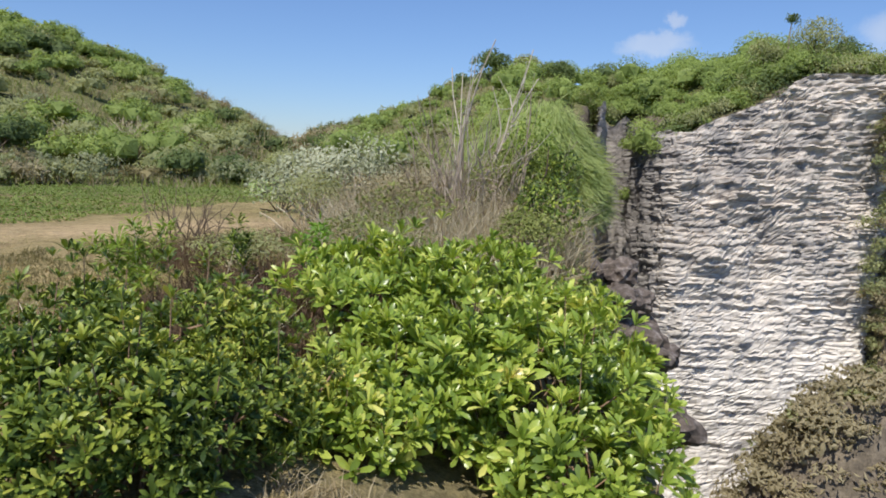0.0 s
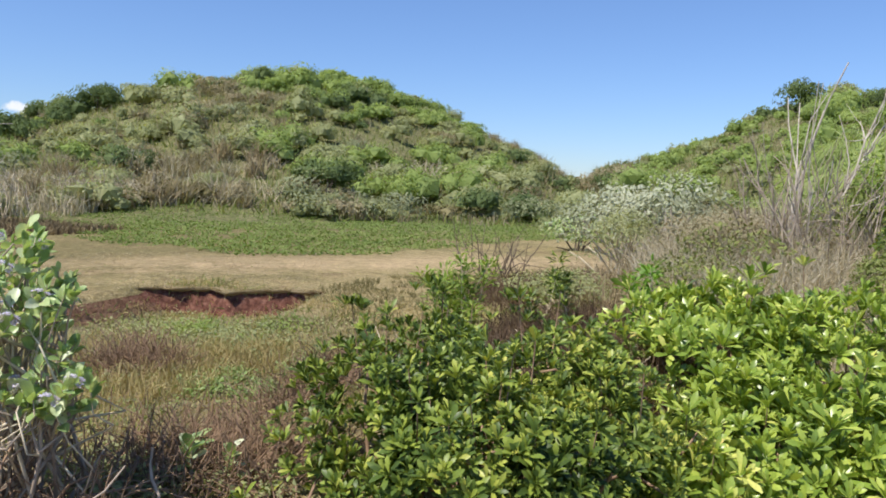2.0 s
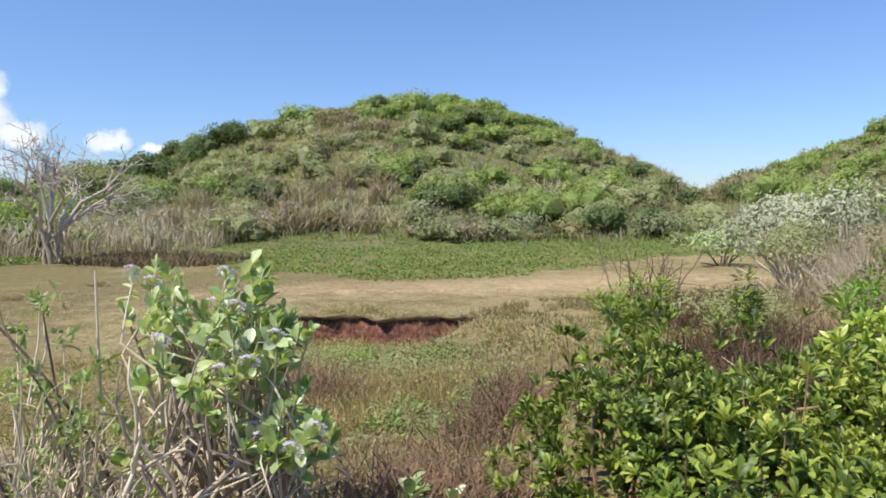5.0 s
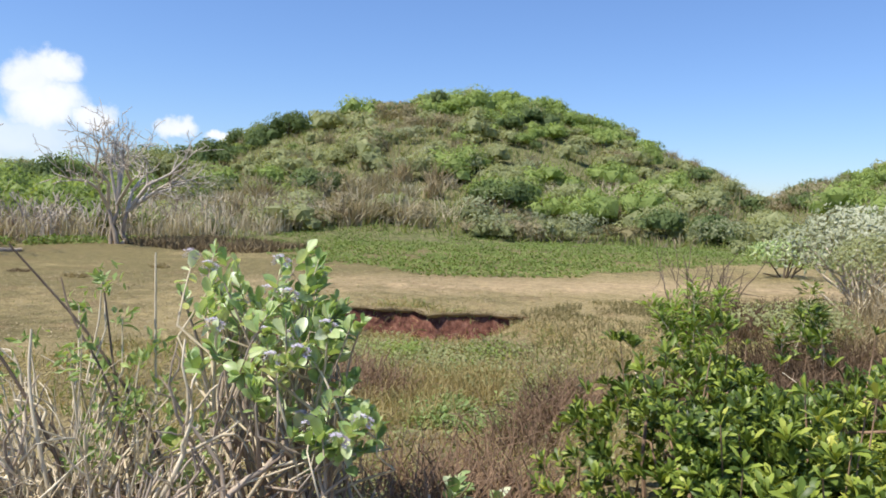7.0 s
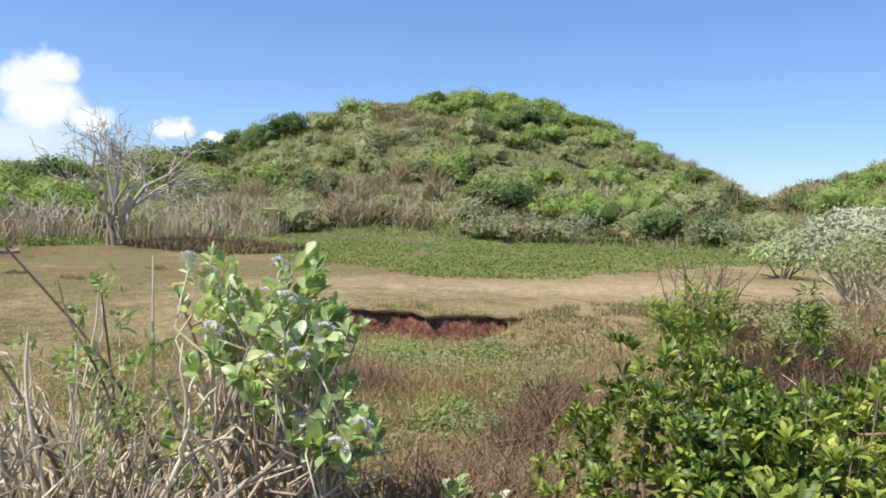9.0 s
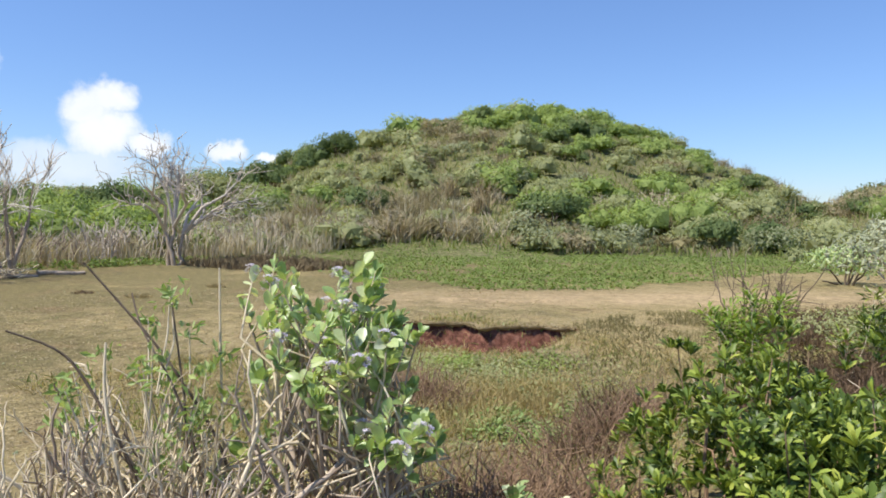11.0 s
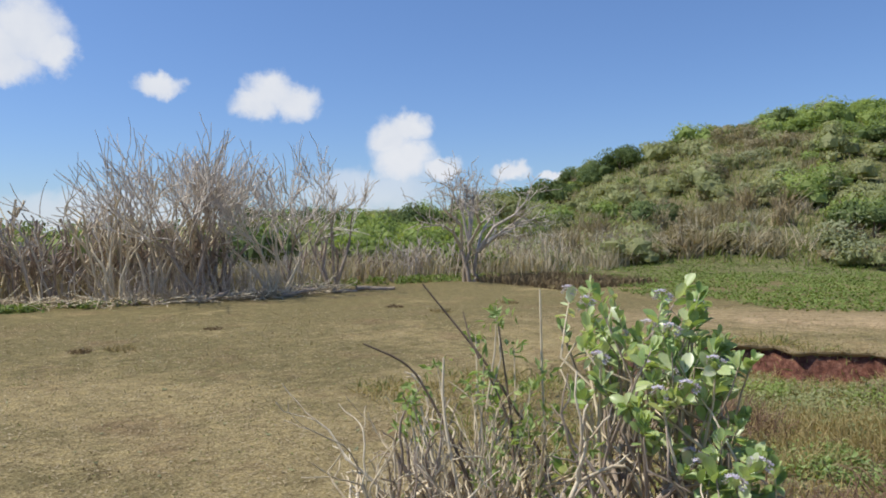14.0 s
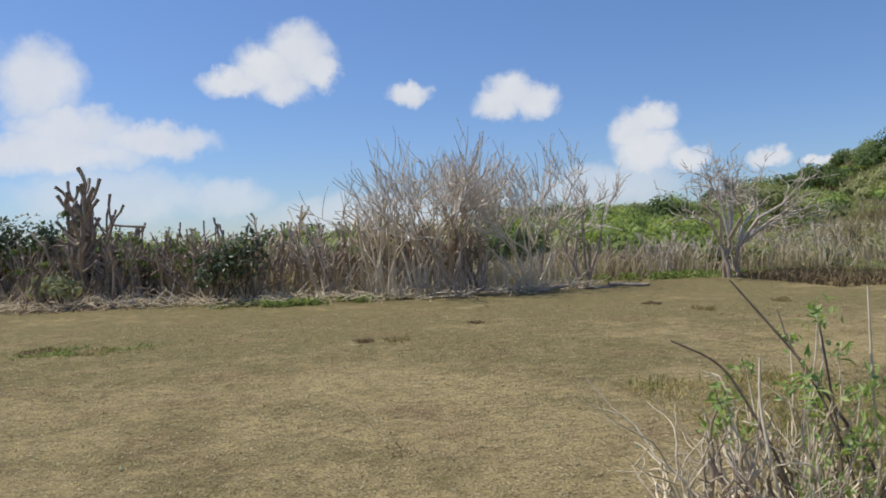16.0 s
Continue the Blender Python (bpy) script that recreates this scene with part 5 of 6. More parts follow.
# ---------- bare trees and pollarded stubs along the lawn ----------
def bare_tree(place, tall, seed, mat="pale_bark", trunks=2, spread=0.6, radius=0.09, label="", depth=4, forks=3, fork_at=0.35, slant=0.2, thin=0.011, wood=""):
    """A leafless tree: trunks, forking limbs, and a mesh of twigs."""
    r = np.random.default_rng(seed)
    ob = thing("bare_tree", place, label or "leafless pale grey tree at the lawn's edge", "tree", "bare trees along the lawn")
    twigs = Bag()
    limbs = []

    def grow(start, d, length, rad, level):
        p, w = limb(r, start, d, length, rad, 4, 0.17, 0.04 if level else 0.0, 0.6)
        if level <= 1:
            limbs.append((p, w, level))
        else:
            twigs.add(*tube(p, w, 5 if level < 3 else 3))
        if level >= depth:
            return
        for n in range(forks + (level > 1)):
            k = r.integers(3 if level == 0 else 2, 5)
            axis = unit(p[k] - p[k - 1])
            d2 = unit(axis + r.normal(0, spread, 3) * [1, 1, 0.6] + [0, 0, 0.15])
            grow(p[k], d2, length * r.uniform(0.55, 0.9), max(w[k] * r.uniform(0.5, 0.75), thin), level + 1)
    for _ in range(trunks):
        grow(np.array([r.normal(0, 0.14), r.normal(0, 0.14), -0.1]), np.array([r.normal(0, slant), r.normal(0, slant), 1.0]), tall * fork_at, radius * r.uniform(0.8, 1.1), 0)
    for p, w, level in limbs:
        part("trunk" if level == 0 else "limb", mesh_from("limb", *tube(p, w, 8), M[wood or mat], True), ob)
    tagged(part("twig_crown", twigs.mesh("twig_crown", M[mat], True), ob), kind="stuff")
    return ob




def spreading_tree():
    """A low leafless tree: two twisted trunks that carry a wide flat crown of forked limbs."""
    r = np.random.default_rng(531)
    ob = thing("bare_tree", stands(-24.8, 14.6), "leafless spreading tree with pale twisted trunks", "tree", "bare trees along the lawn")
    forks_ = []
    for foot, top in (((-0.1, -0.12, -0.1), (0.0, 0.0, 1.35)), ((0.05, 0.12, -0.1), (0.1, 0.35, 1.1)), ((0.12, -0.02, -0.1), (-0.1, -0.15, 1.2))):
        p = np.array([np.array(foot) * (1 - k) + np.array(top) * k for k in np.linspace(0, 1, 6)]) + np.r_[np.zeros((1, 3)), r.normal(0, 0.05, (5, 3))]
        part("trunk", mesh_from("trunk", *tube(p, np.linspace(0.09, 0.056, 6), 8), M["dark_bark"], True), ob)
        forks_.append(p[-1])
    twigs = Bag()

    def sprout(start, d, length, rad, level):
        p, w = limb(r, start, d, length, rad, 4, 0.22, 0.03, 0.6)
        twigs.add(*tube(p, w, 4))
        if level < 3:
            for _ in range(2):
                k = int(r.integers(2, 5))
                sprout(p[k], unit(p[k] - p[k - 1]) + r.normal(0, 0.6, 3), length * r.uniform(0.5, 0.8), max(w[k] * 0.65, 0.012), level + 1)
    for y, z in ((-2.0, 2.5), (-1.5, 3.2), (-0.9, 3.0), (-0.6, 3.7), (0.1, 3.8), (0.4, 3.2), (0.9, 3.6), (1.4, 2.8), (1.9, 3.2), (2.5, 2.6), (2.7, 2.1)):
        start = forks_[0] if abs(y) < 1 else forks_[1] if y > 0 else forks_[2]
        e = np.array([r.normal(0, 0.8), y, z]) * [1, 0.85, 0.88]
        p = np.array([start, start * 0.6 + e * 0.4 + [0, 0, 0.25], start * 0.3 + e * 0.7 + [0, 0, 0.2], e]) + np.r_[np.zeros((1, 3)), r.normal(0, 0.09, (3, 3))]
        w = np.array([0.068, 0.056, 0.043, 0.030])
        part("limb", mesh_from("limb", *tube(p, w, 6), M["pale_bark"], True), ob)
        for k in (1, 2, 2, 2, 3, 3, 3, 3):
            sprout(p[k], unit(p[k] - p[k - 1]) + r.normal(0, 0.5, 3), r.uniform(0.5, 1.0), w[k] * 0.7, 1)
    tagged(part("twig_crown", twigs.mesh("twig_crown", M["pale_bark"], True), ob), kind="stuff")


spreading_tree()
bare_tree(stands(-24.2, 9.2), 4.9, 513, "bleached_bark", trunks=5, spread=0.40, radius=0.07, depth=4, forks=2, slant=0.15, thin=0.013, wood="dark_bark", label="leafless many-stemmed tree with pale bark")
for k, (x, y, h, n) in enumerate(((-23.2, 6.7, 4.4, 4), (-22.9, 4.4, 4.9, 5), (-23.6, 3.5, 5.3, 5), (-24.4, 5.6, 4.6, 4), (-25.0, 4.6, 5.0, 4), (-24.6, 7.8, 4.2, 3), (-23.4, 2.4, 4.0, 3))):
    bare_tree(stands(x, y), 1.08 * h, 520 + k, "bleached_bark", trunks=n + 1, spread=0.42, radius=0.055, slant=0.18, depth=3, forks=3, fork_at=0.38, thin=0.015, wood="dark_bark" if k % 2 else "tan_stem", label="leafless pale thicket tree with upright branches")


def stub_tree(seed, tall, mat, stems=6, wide=0.3, leafy=False, thick=1.0, slant=0.16):
    """A pollarded tree: dark knobbly stems cut off short."""
    r = np.random.default_rng(seed)
    ob = thing("pollarded_tree", (0, 0, 0), "brown pollarded tree cut back to bare stubs", "tree", "pollarded trees behind the lawn")
    for n in range(stems):
        foot = (r.normal(0, wide), r.normal(0, wide), -0.1)
        p, w = limb(r, foot, (r.normal(0, slant), r.normal(0, slant), 1), tall * r.uniform(0.55, 0.85), thick * r.uniform(0.026, 0.056), 5, 0.15, 0.05, 0.85)
        stem = Bag()
        stem.add(*tube(p, w, 6))
        for _ in range(6):
            d = unit(p[-1] - p[-3]) + r.normal(0, 0.5, 3)
            q, w2 = limb(r, p[-1 - int(r.integers(0, 3))], d, tall * r.uniform(0.07, 0.22), w[-1] * 0.85, 3, 0.25, 0.12, 0.85)
            w2[-2:] *= (1.15, 1.45)
            stem.add(*tube(q, w2, 5))
        stub = part("stem", stem.mesh("stem", M[mat], True), ob)
        if leafy and n % 3 == 0:
            tagged(part("leaves", mesh_from("leaves", *clump(r, p[-1 - n % 2], (0.32, 0.32, 0.3), 110, 0.11), M["scaevola_dark" if n % 2 else "scrub_dark"]), stub), kind="stuff")
    return ob


stubs = [stub_tree(600 + k, 2.5, ("dark_bark", "tan_stem", "stub_bark", "stub_bark", "dark_bark", "pale_bark")[k], 7 + k % 3, leafy=k in (2, 4), thick=0.78) for k in range(6)]
r_ = np.random.default_rng(610)
slots = []
for k in range(85):
    y = -14.5 + 20.0 * (k / 84) + r_.normal(0, 0.2)
    slots.append((float(lawn_edge(y)) - 1.2 - 2.2 * r_.random(), y, 0.85 + 0.5 * r_.random() ** 1.4))
for k in range(26):
    slots.append((-26.5 - r_.random() * 3.0, 9.5 + k * 0.42, r_.uniform(0.55, 0.8)))
for k, (x, y, s) in enumerate(slots):
    m = pose(float(x), float(y), ground_at(x, y), 0, 0, r_.uniform(0, 360)) @ Matrix.Diagonal((s, s, s, 1))
    if k < 6:
        stubs[k].matrix_basis = m
    else:
        c = copy_thing(stubs[int(r_.choice((0, 2, 3, 4) if y < -3 else (1, 3, 3, 5)))], m)
        c.scale = (s, s, s)



big_stub = stub_tree(640, 4.7, "stub_bark", 11, 0.16, True, 1.5, 0.08)
big_stub.location = stands(-27.0, -6.8)
tagged(big_stub, "tall brown pollarded tree with a fan of knobbly stubs", "tree")


def brush_tangle(name, label, area, count, tall, mat, seed, thick=0.012):
    """Crooked leafless stems, forked, over a strip of ground."""
    r = np.random.default_rng(seed)
    bag = Bag()
    for _ in range(count):
        x, y = r.uniform(area[0], area[2]), r.uniform(area[1], area[3])
        h = tall * r.uniform(0.4, 1.1)
        p, w = limb(r, (x, y, ground_at(x, y) - 0.05), (r.normal(0, 0.3), r.normal(0, 0.3), 1), h, thick * r.uniform(0.6, 1.5), 4, 0.2, 0.03, 0.5)
        bag.add(*tube(p, w, 4))
        for _ in range(4):
            k = int(r.integers(1, 5))
            q, w2 = limb(r, p[k], unit(p[k] - p[k - 1]) + r.normal(0, 0.6, 3), h * r.uniform(0.25, 0.5), w[k] * 0.7, 3, 0.2, 0.05, 0.5)
            bag.add(*tube(q, w2, 3))
    return tagged(new(name, bag.mesh(name, M[mat], True)), label, "brush", kind="stuff")


brush_tangle("bare_brush", "grey leafless brush of the thicket", (-25.5, 2.0, -22.8, 8.4), 170, 1.5, "bleached_bark", 741)
brush_tangle("bare_brush", "brown leafless brush between the stub trees", (-29.0, -14, -25.2, 2.5), 460, 1.7, "dark_bark", 742)
brush_tangle("bare_brush", "pale dry brush below the hill", (-33, 10, -26.0, 27.0), 320, 1.6, "pale_bark", 743)
tuft_field("hedge_brush", "brown dry brush between the stub trees", "reed", (-30.0, -15.0, -24.0, 9.5), 9000, 1.1, 0.35, 0.03, 701, lambda x, y: x < lawn_edge(y) - 1.4)
tuft_field("hedge_brush", "tan dry reeds below the hill", "reed", (-35.0, 9.0, -26.0, 27.0), 12000, 1.3, 0.38, 0.04, 702, lambda x, y: wob(x, y, 0.7, 703) > -0.15)


def back_scrub():
    """Green scrub behind the stub trees."""
    r = np.random.default_rng(711)
    bags = {k: Bag() for k in ("scrub_mid", "scrub_bright", "scrub_dark")}
    for _ in range(330):
        az, rad = r.uniform(57, 128), r.uniform(30, 46)
        x, y = at_polar(az, rad)
        s = r.uniform(0.7, 1.4)
        hi = 1.5
        k = ("scrub_mid", "scrub_bright", "scrub_dark")[int(r.integers(3))] if az > 70 else "scrub_bright"
        bags[k].add(*clump(r, (x, y, ground_at(x, y) + 0.5 * s), (s, s, hi * s), int(140 * s), 0.25, bag=bags[k]))
    for k, bag in bags.items():
        tagged(new("thicket", bag.mesh("thicket", M[k])), "green scrub behind the stub trees", "scrub", kind="stuff")


back_scrub()
shrub("leafy_bush", stands(-24.3, -2.4), (0.9, 0.9, 1.3), 330, 0.20, "grey_gloss", "dark glossy shaggy bush before the stub trees", seed=724, lumps=5)
shrub("leafy_bush", stands(-24.2, -1.7), (0.9, 1.0, 1.7), 420, 0.20, "grey_gloss", "dark leafy bush before the stub trees", seed=721, lumps=5)
shrub("dark_tree", stands(-28.4, -9.6), (1.5, 1.7, 2.3), 1100, 0.22, "grey_gloss", "dark leafy tree behind the stub trees", "tree", seed=725, stems=9)
shrub("leafy_bush", stands(-25.4, -7.3), (0.8, 0.8, 0.8), 300, 0.19, "scrub_grey", "low pale leafy bush before the stub trees", seed=722)


def branch_litter():
    r = np.random.default_rng(731)
    bag = Bag()
    for _ in range(1500):
        y = r.uniform(-11, 9.0)
        x = float(lawn_edge(y)) - 0.35 + r.normal(0, 0.45)
        d = np.array([r.normal(0, 1), r.normal(0, 1), r.normal(0.1, 0.15)])
        p, w = limb(r, (x, y, ground_at(x, y) + r.uniform(0.01, 0.2)), d, r.uniform(0.3, 1.0), r.uniform(0.006, 0.022), 3, 0.2)
        bag.add(*tube(p, w, 4))
    tagged(new("cut_branches", bag.mesh("cut_branches", M["tan_stem"], True)), "heap of cut dry branches along the lawn's edge", "branches", kind="stuff")


branch_litter()


# ---------- lawn ----------
def lawn_blades():
    r = np.random.default_rng(801)
    n = 48000
    rad = 2.2 + 17 * r.random(n) ** 1.3
    az = r.uniform(26, 120, n)
    x, y = at_polar(az, rad)
    keep = (height(x, y) > -0.15) & ~((x > -5.0) & (y > 1.6))
    x, y, rad = x[keep], y[keep], rad[keep]
    n = len(x)
    pos = np.stack([x, y, height(x, y) + 0.006 + 0.012 * r.random(n)], 1)
    normal = unit(r.normal(0, 0.28, (n, 3)) + [0, 0, 1])
    side = unit(np.cross(normal, rough_dirs(n, r)))
    s = r.uniform(0.02, 0.06, n)
    v, f = rhombs(pos, np.cross(side, normal), side, s, 0.006 + 0.0009 * rad, 0.05)
    tagged(new("lawn_grass", mesh_from("lawn_grass", v, f, M["straw"])), "short dry tan lawn grass", "grass", kind="stuff")


lawn_blades()


def lawn_stubble():
    """Short standing straw and green blades in loose patches, here and there."""
    r = np.random.default_rng(803)
    for name, mat, label, n, seed in (("lawn_stubble", "straw", "bleached standing stubble of the lawn", 44000, 804), ("lawn_sprouts", "olive_grass", "short olive grass blades of the lawn", 14000, 805)):
        rad = 2.0 + 15 * r.random(n) ** 1.35
        x, y = at_polar(r.uniform(28, 122, n), rad)
        keep = (height(x, y) > -0.15) & ~((x > -4.6) & (y > 2.0)) & (wob(x, y, 0.55, seed) + 0.5 * wob(x, y, 3.0, seed + 20) > r.uniform(-0.5, 0.5, n))
        x, y, rad = x[keep], y[keep], rad[keep]
        base = np.stack([x, y, height(x, y) - 0.004], 1)
        v, q, t = blades(r, base, r.uniform(0.012, 0.034, len(x)), 1.9, 0.004 + 0.0007 * rad, 0.6)
        tagged(new(name, mesh_from(name, v, [t, q], M[mat])), label, "grass", kind="stuff")


lawn_stubble()


def fallen_logs():
    """Dark cut logs at the foot of the bare trees."""
    r = np.random.default_rng(761)
    for x, y, turn, long in ((-23.7, 9.7, 80, 1.1), (-23.5, 10.1, 60, 0.8), (-23.3, 8.7, 100, 0.9), (-22.6, 6.9, 70, 1.0), (-22.5, 4.6, 110, 0.9)):
        a = radians(turn)
        p, w = limb(r, (0, 0, 0.06), (math.cos(a), math.sin(a), 0.04), long, 0.075, 4, 0.10, 0.0, 0.7)
        log = new("log", mesh_from("log", *tube(p, w, 8), M["dark_bark"], True))
        log.location = stands(x, y)
        tagged(log, "dark cut log lying under the bare trees", "log", "logs under the bare trees")


fallen_logs()


def fallen_leaves():
    r = np.random.default_rng(811)
    n = 420
    rad = 4 + 18 * r.random(n)
    x, y = at_polar(r.uniform(45, 118, n), rad)
    pos = np.stack([x, y, height(x, y) + 0.02], 1)
    normal = unit(r.normal(0, 0.25, (n, 3)) + [0, 0, 1])
    side = unit(np.cross(normal, rough_dirs(n, r)))
    s = r.uniform(0.03, 0.08, n)
    v, f = rhombs(pos, np.cross(side, normal), side, s, s * 0.5)
    tagged(new("fallen_leaves", mesh_from("fallen_leaves", v, f, M["scrub_grey"])), "pale fallen leaves scattered on the lawn", "leaves", kind="stuff")


fallen_leaves()


def grass_tuft(x, y, radius, count, tall, mat, label, seed):
    r = np.random.default_rng(seed)
    a, d = r.uniform(0, 2 * np.pi, count), radius * np.sqrt(r.random(count))
    px, py = x + d * np.cos(a), y + 0.7 * d * np.sin(a)
    base = np.stack([px, py, height(px, py) - 0.01], 1) - [x, y, ground_at(x, y)]
    v, q, t = blades(r, base, tall * r.uniform(0.4, 1.1, count), 0.9, 0.010, 0.6)
    ob = new("grass_tuft", mesh_from("grass_tuft", v, [t, q], M[mat]))
    ob.location = (x, y, ground_at(x, y))
    tagged(ob, label, "grass tuft", "tufts on the lawn")


for k, (x, y, rad, tall) in enumerate(((-14.4, 1.75, 0.35, 0.12), (-14.4, 1.15, 0.28, 0.10), (-7.6, 0.95, 0.26, 0.035), (-15.2, -3.5, 0.5, 0.10), (-15.6, -4.6, 0.5, 0.10), (-16.2, 3.6, 0.25, 0.08), (-16.3, 8.8, 0.35, 0.14), (-18.0, 8.4, 0.3, 0.1), (-12.3, -6.0, 0.35, 0.12), (-17.0, 11.2, 0.3, 0.16))):
    grass_tuft(x, y, rad, int(700 * rad), tall, "red_grass" if k % 3 else "dry_grass", "low dark grass tuft on the dry lawn", 821 + k)
leaf_patch("lawn_weeds", "dark green weed patch on the lawn", -15.4, -3.9, 0.5, 1.1, 2600, 0.045, "weed", 845, 0.06)
leaf_patch("edge_weeds", "green creeping weeds along the cut branches", -22.85, 0.2, 0.4, 2.4, 2000, 0.10, "weed", 841, 0.18)
leaf_patch("leaf_litter", "brown dry leaf litter before the stub trees", -25.4, -6.0, 0.9, 2.8, 6500, 0.09, "litter", 844, 0.05)
leaf_patch("edge_weeds", "dark green grass under the bare trees", -25.6, 12.0, 0.7, 4.5, 2000, 0.12, "weed", 842, 0.25)
tuft_field("fringe_grass", "brown grass fringe beside the bare tree", "turf", (-25.5, 14.8, -19.5, 19.0), 6000, 0.34, 0.6, 0.03, 843)


# ---------- overhanging sod of the red bank ----------
def sod_lip():
    x = np.linspace(-9.7, -7.05, 110)
    cut = 10.9 - 0.06 * (x + 8) ** 2 + 0.5 * (x + 8) + 0.28 * wob(x, 0 * x, 1.2, 21) + 0.10 * wob(x, 0 * x, 5.0, 26, 2)
    jut = (0.02 + 0.04 * wob(x, 0 * x, 3.0, 22) + 0.04 * wob(x, 0 * x, 9.0, 23)) * step(-9.7, -9.2, x) * step(-7.05, -7.35, x)
    thick = 0.025 + 0.02 * wob(x, 0 * x, 7.0, 24)
    back = height(x, cut + 0.35) + 0.004
    rows_ = [(cut + 0.35, back - 0.02), (cut + 0.1, height(x, cut + 0.35) + 0.006), (cut - jut * 0.7, back), (cut - jut, back - 0.02), (cut - jut * 0.9, back - thick), (cut + 0.1, back - thick - 0.06)]
    v = np.stack([np.stack([x, yy, zz], 1) for yy, zz in rows_], 0).reshape(-1, 3)
    w = len(x)
    i, j = np.meshgrid(np.arange(w - 1), np.arange(len(rows_) - 1))
    a = (j * w + i).ravel()
    ob = tagged(new("sod_overhang", mesh_from("sod_overhang", v, np.stack([a, a + w, a + w + 1, a + 1], 1), M["turf"])), "dry turf overhanging the eroded red bank", "turf", kind="structure")
    r = np.random.default_rng(25)
    k = r.integers(0, w, 500)
    base = np.stack([x[k] + r.normal(0, 0.02, 500), cut[k] - jut[k] * r.uniform(0.5, 1, 500), back[k] - 0.01], 1)
    vv, q, tt = blades(r, base, r.uniform(0.04, 0.10, 500), 1.2, 0.008, 0.9)
    tagged(new("edge_grass", mesh_from("edge_grass", vv, [tt, q], M["dry_grass"])), "dry grass hanging on the bank's edge", "grass", kind="stuff")


sod_lip()


def leafy_shoots(x, y, tall, spread, count, mat, label, seed, leaf=0.07):
    """A loose sheaf of upright shoots with small leaves along their upper parts."""
    r = np.random.default_rng(seed)
    ob = thing("leafy_sapling", stands(x, y), label, "sapling")
    for _ in range(count):
        p, w = limb(r, (r.normal(0, spread * 0.4), r.normal(0, spread * 0.4), -0.05), (r.normal(0, 0.16), r.normal(0, 0.16), 1), tall * r.uniform(0.6, 1.05), 0.008, 6, 0.14, 0.02, 0.35)
        shoot = part("shoot", mesh_from("shoot", *tube(p, w, 5), M["tan_stem"], True), ob)
        n = 110
        k = 6.0 - 3.6 * r.random(n) ** 1.5
        c = np.stack([np.interp(k, np.arange(7), p[:, i]) for i in range(3)], 1)
        out = unit(r.normal(0, 1, (n, 3)) * [1, 1, 0.5] + [0, 0, 0.45])
        side = unit(np.cross(out, [0, 0, 1.0]) + r.normal(0, 0.2, (n, 3)))
        s = leaf * r.uniform(0.7, 1.5, n)
        v, f = rhombs(c + out * r.uniform(0.01, 0.12, (n, 1)), out, side, s * 1.2, s * 0.5)
        tagged(part("leaves", mesh_from("leaves", v, f, M[mat]), shoot), kind="stuff")
    return ob


leafy_shoots(-3.72, 9.4, 1.28, 0.36, 11, "sapling", "feathery light green sapling behind the seaside bush", 851)
leafy_shoots(-2.5, 9.8, 1.2, 0.6, 5, "scaevola_dark", "thin green sapling beside the hollow", 852)
leafy_shoots(-1.3, 8.6, 1.1, 0.5, 4, "fresh", "light green sapling at the mound's foot", 854)


# ---------- knoll and cliff-top growth ----------
def cliff_growth():
    """Trees on the cliff's top and brush on the knolls before it."""
    r = np.random.default_rng(901)
    bags = {k: Bag() for k in ("scrub_bright", "scrub_mid", "scrub_dark", "scrub_dry")}
    for _ in range(1250):
        x, y = r.uniform(13, 42), r.uniform(33, 60)
        z = ground_at(x, y)
        if z < -32 or x < edge_x(y) + 4:
            continue
        s = r.uniform(0.9, 1.8)
        k = "scrub_mid" if wob(x, y, 0.12, 903) + 0.4 * r.normal() > 0.25 else "scrub_dry"
        bags[k].add(*clump(r, (x, y, z + 0.05), (1.1 * s, 1.1 * s, 0.5 * s), int(68 * s), 0.42, loose=0.3))
    for _ in range(120):
        x, y = r.uniform(14, 40), r.uniform(65.2, 70)
        s = r.uniform(1.0, 1.9) * (1.5 if x > 24 else 1.0)
        k = ("scrub_bright", "scrub_mid", "scrub_bright", "scrub_dark")[int(r.integers(4))]
        bags[k].add(*clump(r, (x, y, ground_at(x, y) + 0.5), (s, s, 0.9 * s), int(210 * s), 0.28, loose=0.25))
    for _ in range(46):
        y = r.uniform(59, 79)
        x = 11.2 + 0.11 * (y - 60) + r.uniform(-1.5, 1.6)
        s = r.uniform(0.9, 1.7)
        bags["scrub_bright" if r.random() < 0.6 else "scrub_mid"].add(*clump(r, (x, y, ground_at(x - 1.2, y) + 0.4), (s, s, 0.9 * s), int(260 * s), 0.24))
    for _ in range(70):
        x, z = r.uniform(33.8, 37.5), r.uniform(-16, 8)
        s = r.uniform(0.7, 1.4)
        bags["scrub_mid" if r.random() < 0.6 else "scrub_dry"].add(*clump(r, (x, 62.2 + max(0.0, x - 35) * 1.2, z), (s, s, 1.2 * s), int(200 * s), 0.26))
    for k, bag in bags.items():
        tagged(new("cliff_scrub", bag.mesh("cliff_scrub", M[k])), "scrub on the cliff top and the knolls below it", "scrub", kind="stuff")


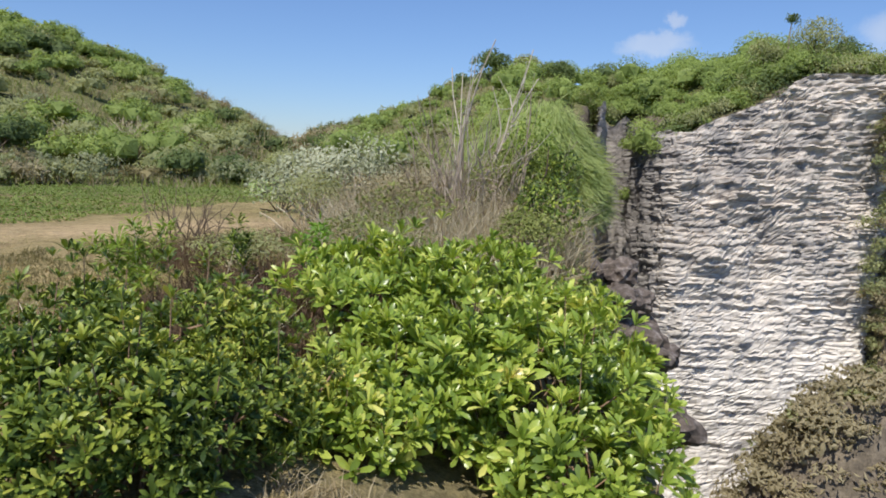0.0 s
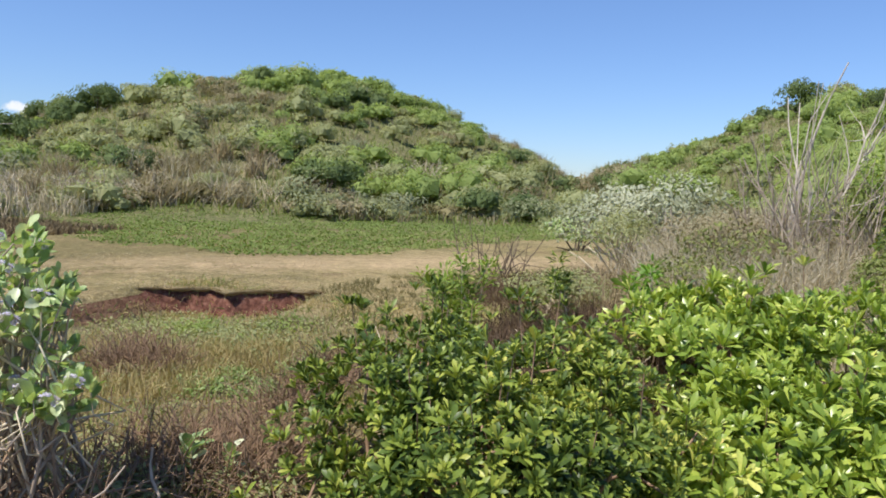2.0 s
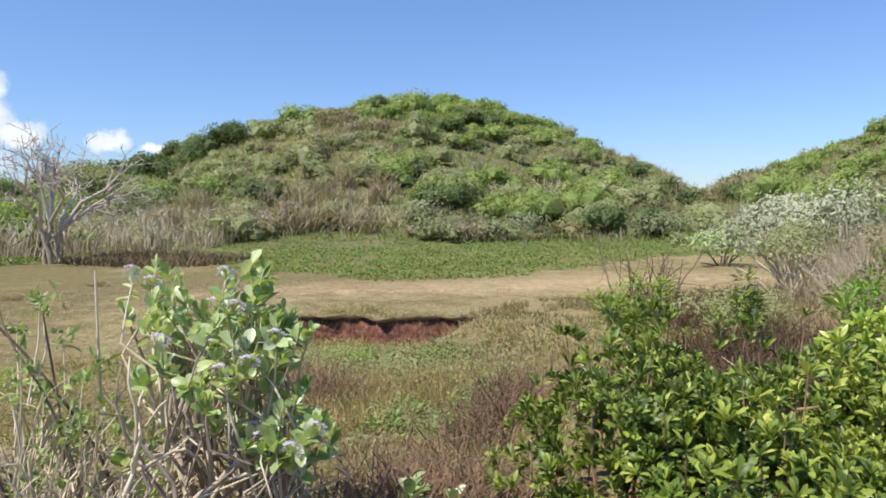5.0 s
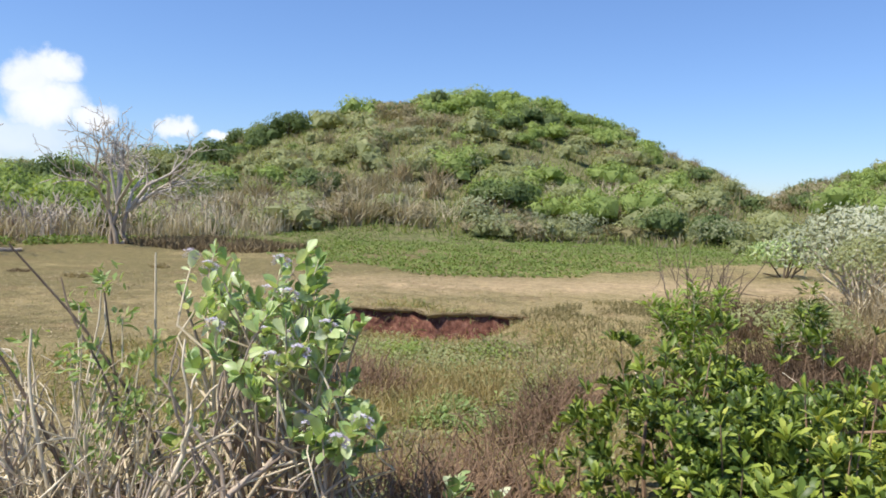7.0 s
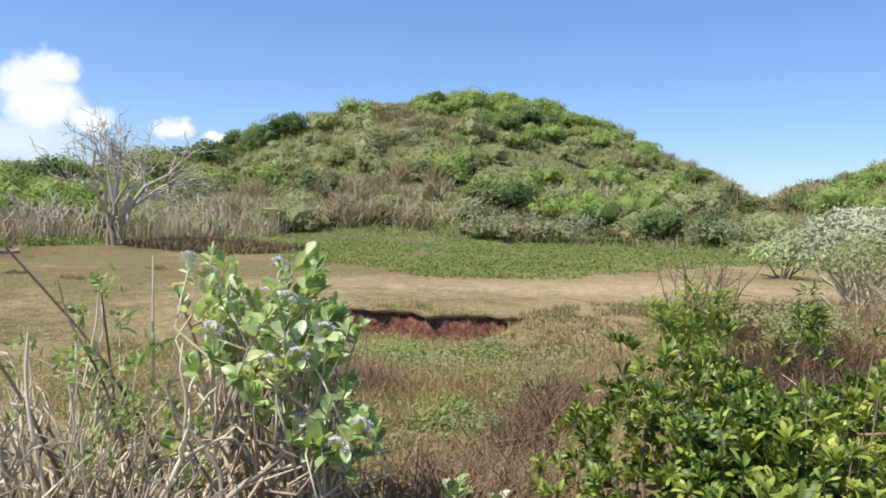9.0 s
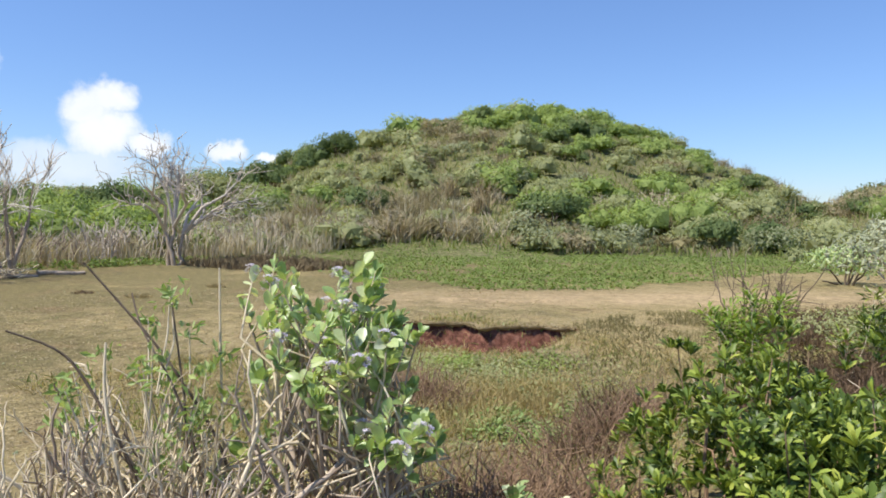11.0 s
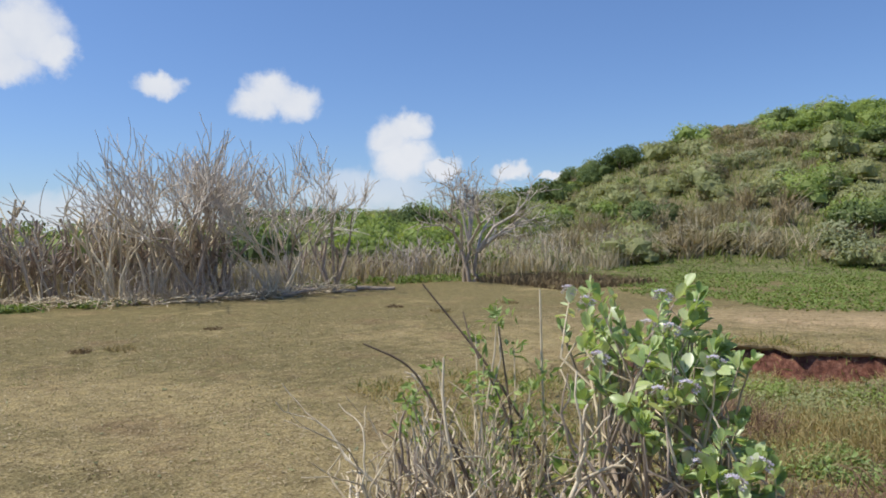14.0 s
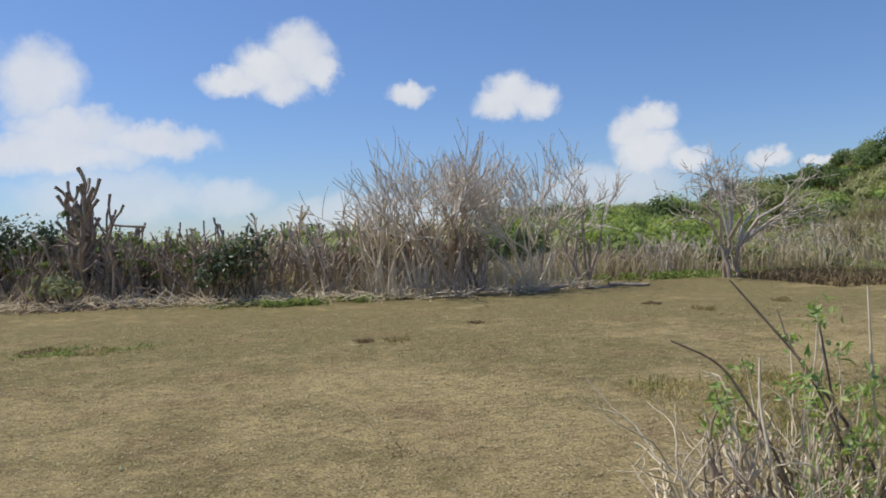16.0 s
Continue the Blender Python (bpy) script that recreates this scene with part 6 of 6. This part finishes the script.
cliff_growth()
shrub("cliff_top_tree", (26.0, 68.0, ground_at(26.0, 68.0) + 0.5), (1.9, 1.8, 2.9), 1500, 0.25, "scrub_mid", "olive tree crown on the cliff top", "tree", seed=911)
shrub("cliff_top_tree", (30.5, 68.0, ground_at(30.5, 68.0) + 0.5), (2.6, 2.0, 3.0), 1900, 0.25, "scrub_mid", "broad olive tree crown on the cliff top", "tree", seed=912)
shrub("cliff_top_tree", (33.4, 67.5, ground_at(33.4, 67.5)), (1.8, 1.8, 2.4), 1300, 0.25, "scrub_dark", "dark tree crown on the cliff top", "tree", seed=913)


def lollipop_tree():
    """A small round-headed tree on a thin bare trunk."""
    r = np.random.default_rng(921)
    x, y = 28.4, 69.0
    ob = thing("slender_tree", (x, y, ground_at(x, y)), "slender tree with a small dark crown on the skyline", "tree")
    p, w = limb(r, (0, 0, -0.1), (0.03, 0, 1), 4.6, 0.11, 5, 0.05)
    part("trunk", mesh_from("trunk", *tube(p, w, 6), M["dark_bark"], True), ob)
    v, f = clump(r, p[-1] + [0, 0, 0.2], (0.75, 0.7, 1.1), 320, 0.22)
    part("crown", mesh_from("crown", v, f, M["scrub_dark"]), ob)


lollipop_tree()

for az, rr, rad, label in ((-2.2, 72, (2.0, 1.8, 2.2), "dark tree crown on the far ridge"), (-7.0, 74, (1.9, 1.8, 1.9), "dark tree crown on the far ridge"), (-4.8, 73, (1.6, 1.5, 1.5), "olive tree crown on the far ridge")):
    shrub("ridge_tree", on_ray(az, rr), rad, int(420 * rad[0] * rad[2]), 0.26, "scrub_dark" if "dark" in label else "scrub_mid", label, "tree", seed=int(930 + az * 10))

for k, (az, rr, tall, label) in enumerate(((41.5, 38, 1.7, "leafless pale shrub at the hill's foot"), (49.0, 37, 1.5, "leafless pale shrub at the hill's foot"), (36.5, 39, 1.4, "pale dry shrub at the hill's foot"), (27.5, 47, 1.6, "pale dry shrub on the slope"), (24.0, 52, 1.4, "pale dry shrub on the slope"), (55.0, 38, 1.6, "leafless pale shrub at the hill's foot"))):
    stick_shrub(on_ray(az, rr), 34, tall, 1.1, "tan_stem", label, 940 + k, 0.5, 0.02, 4, "pale_shrub")
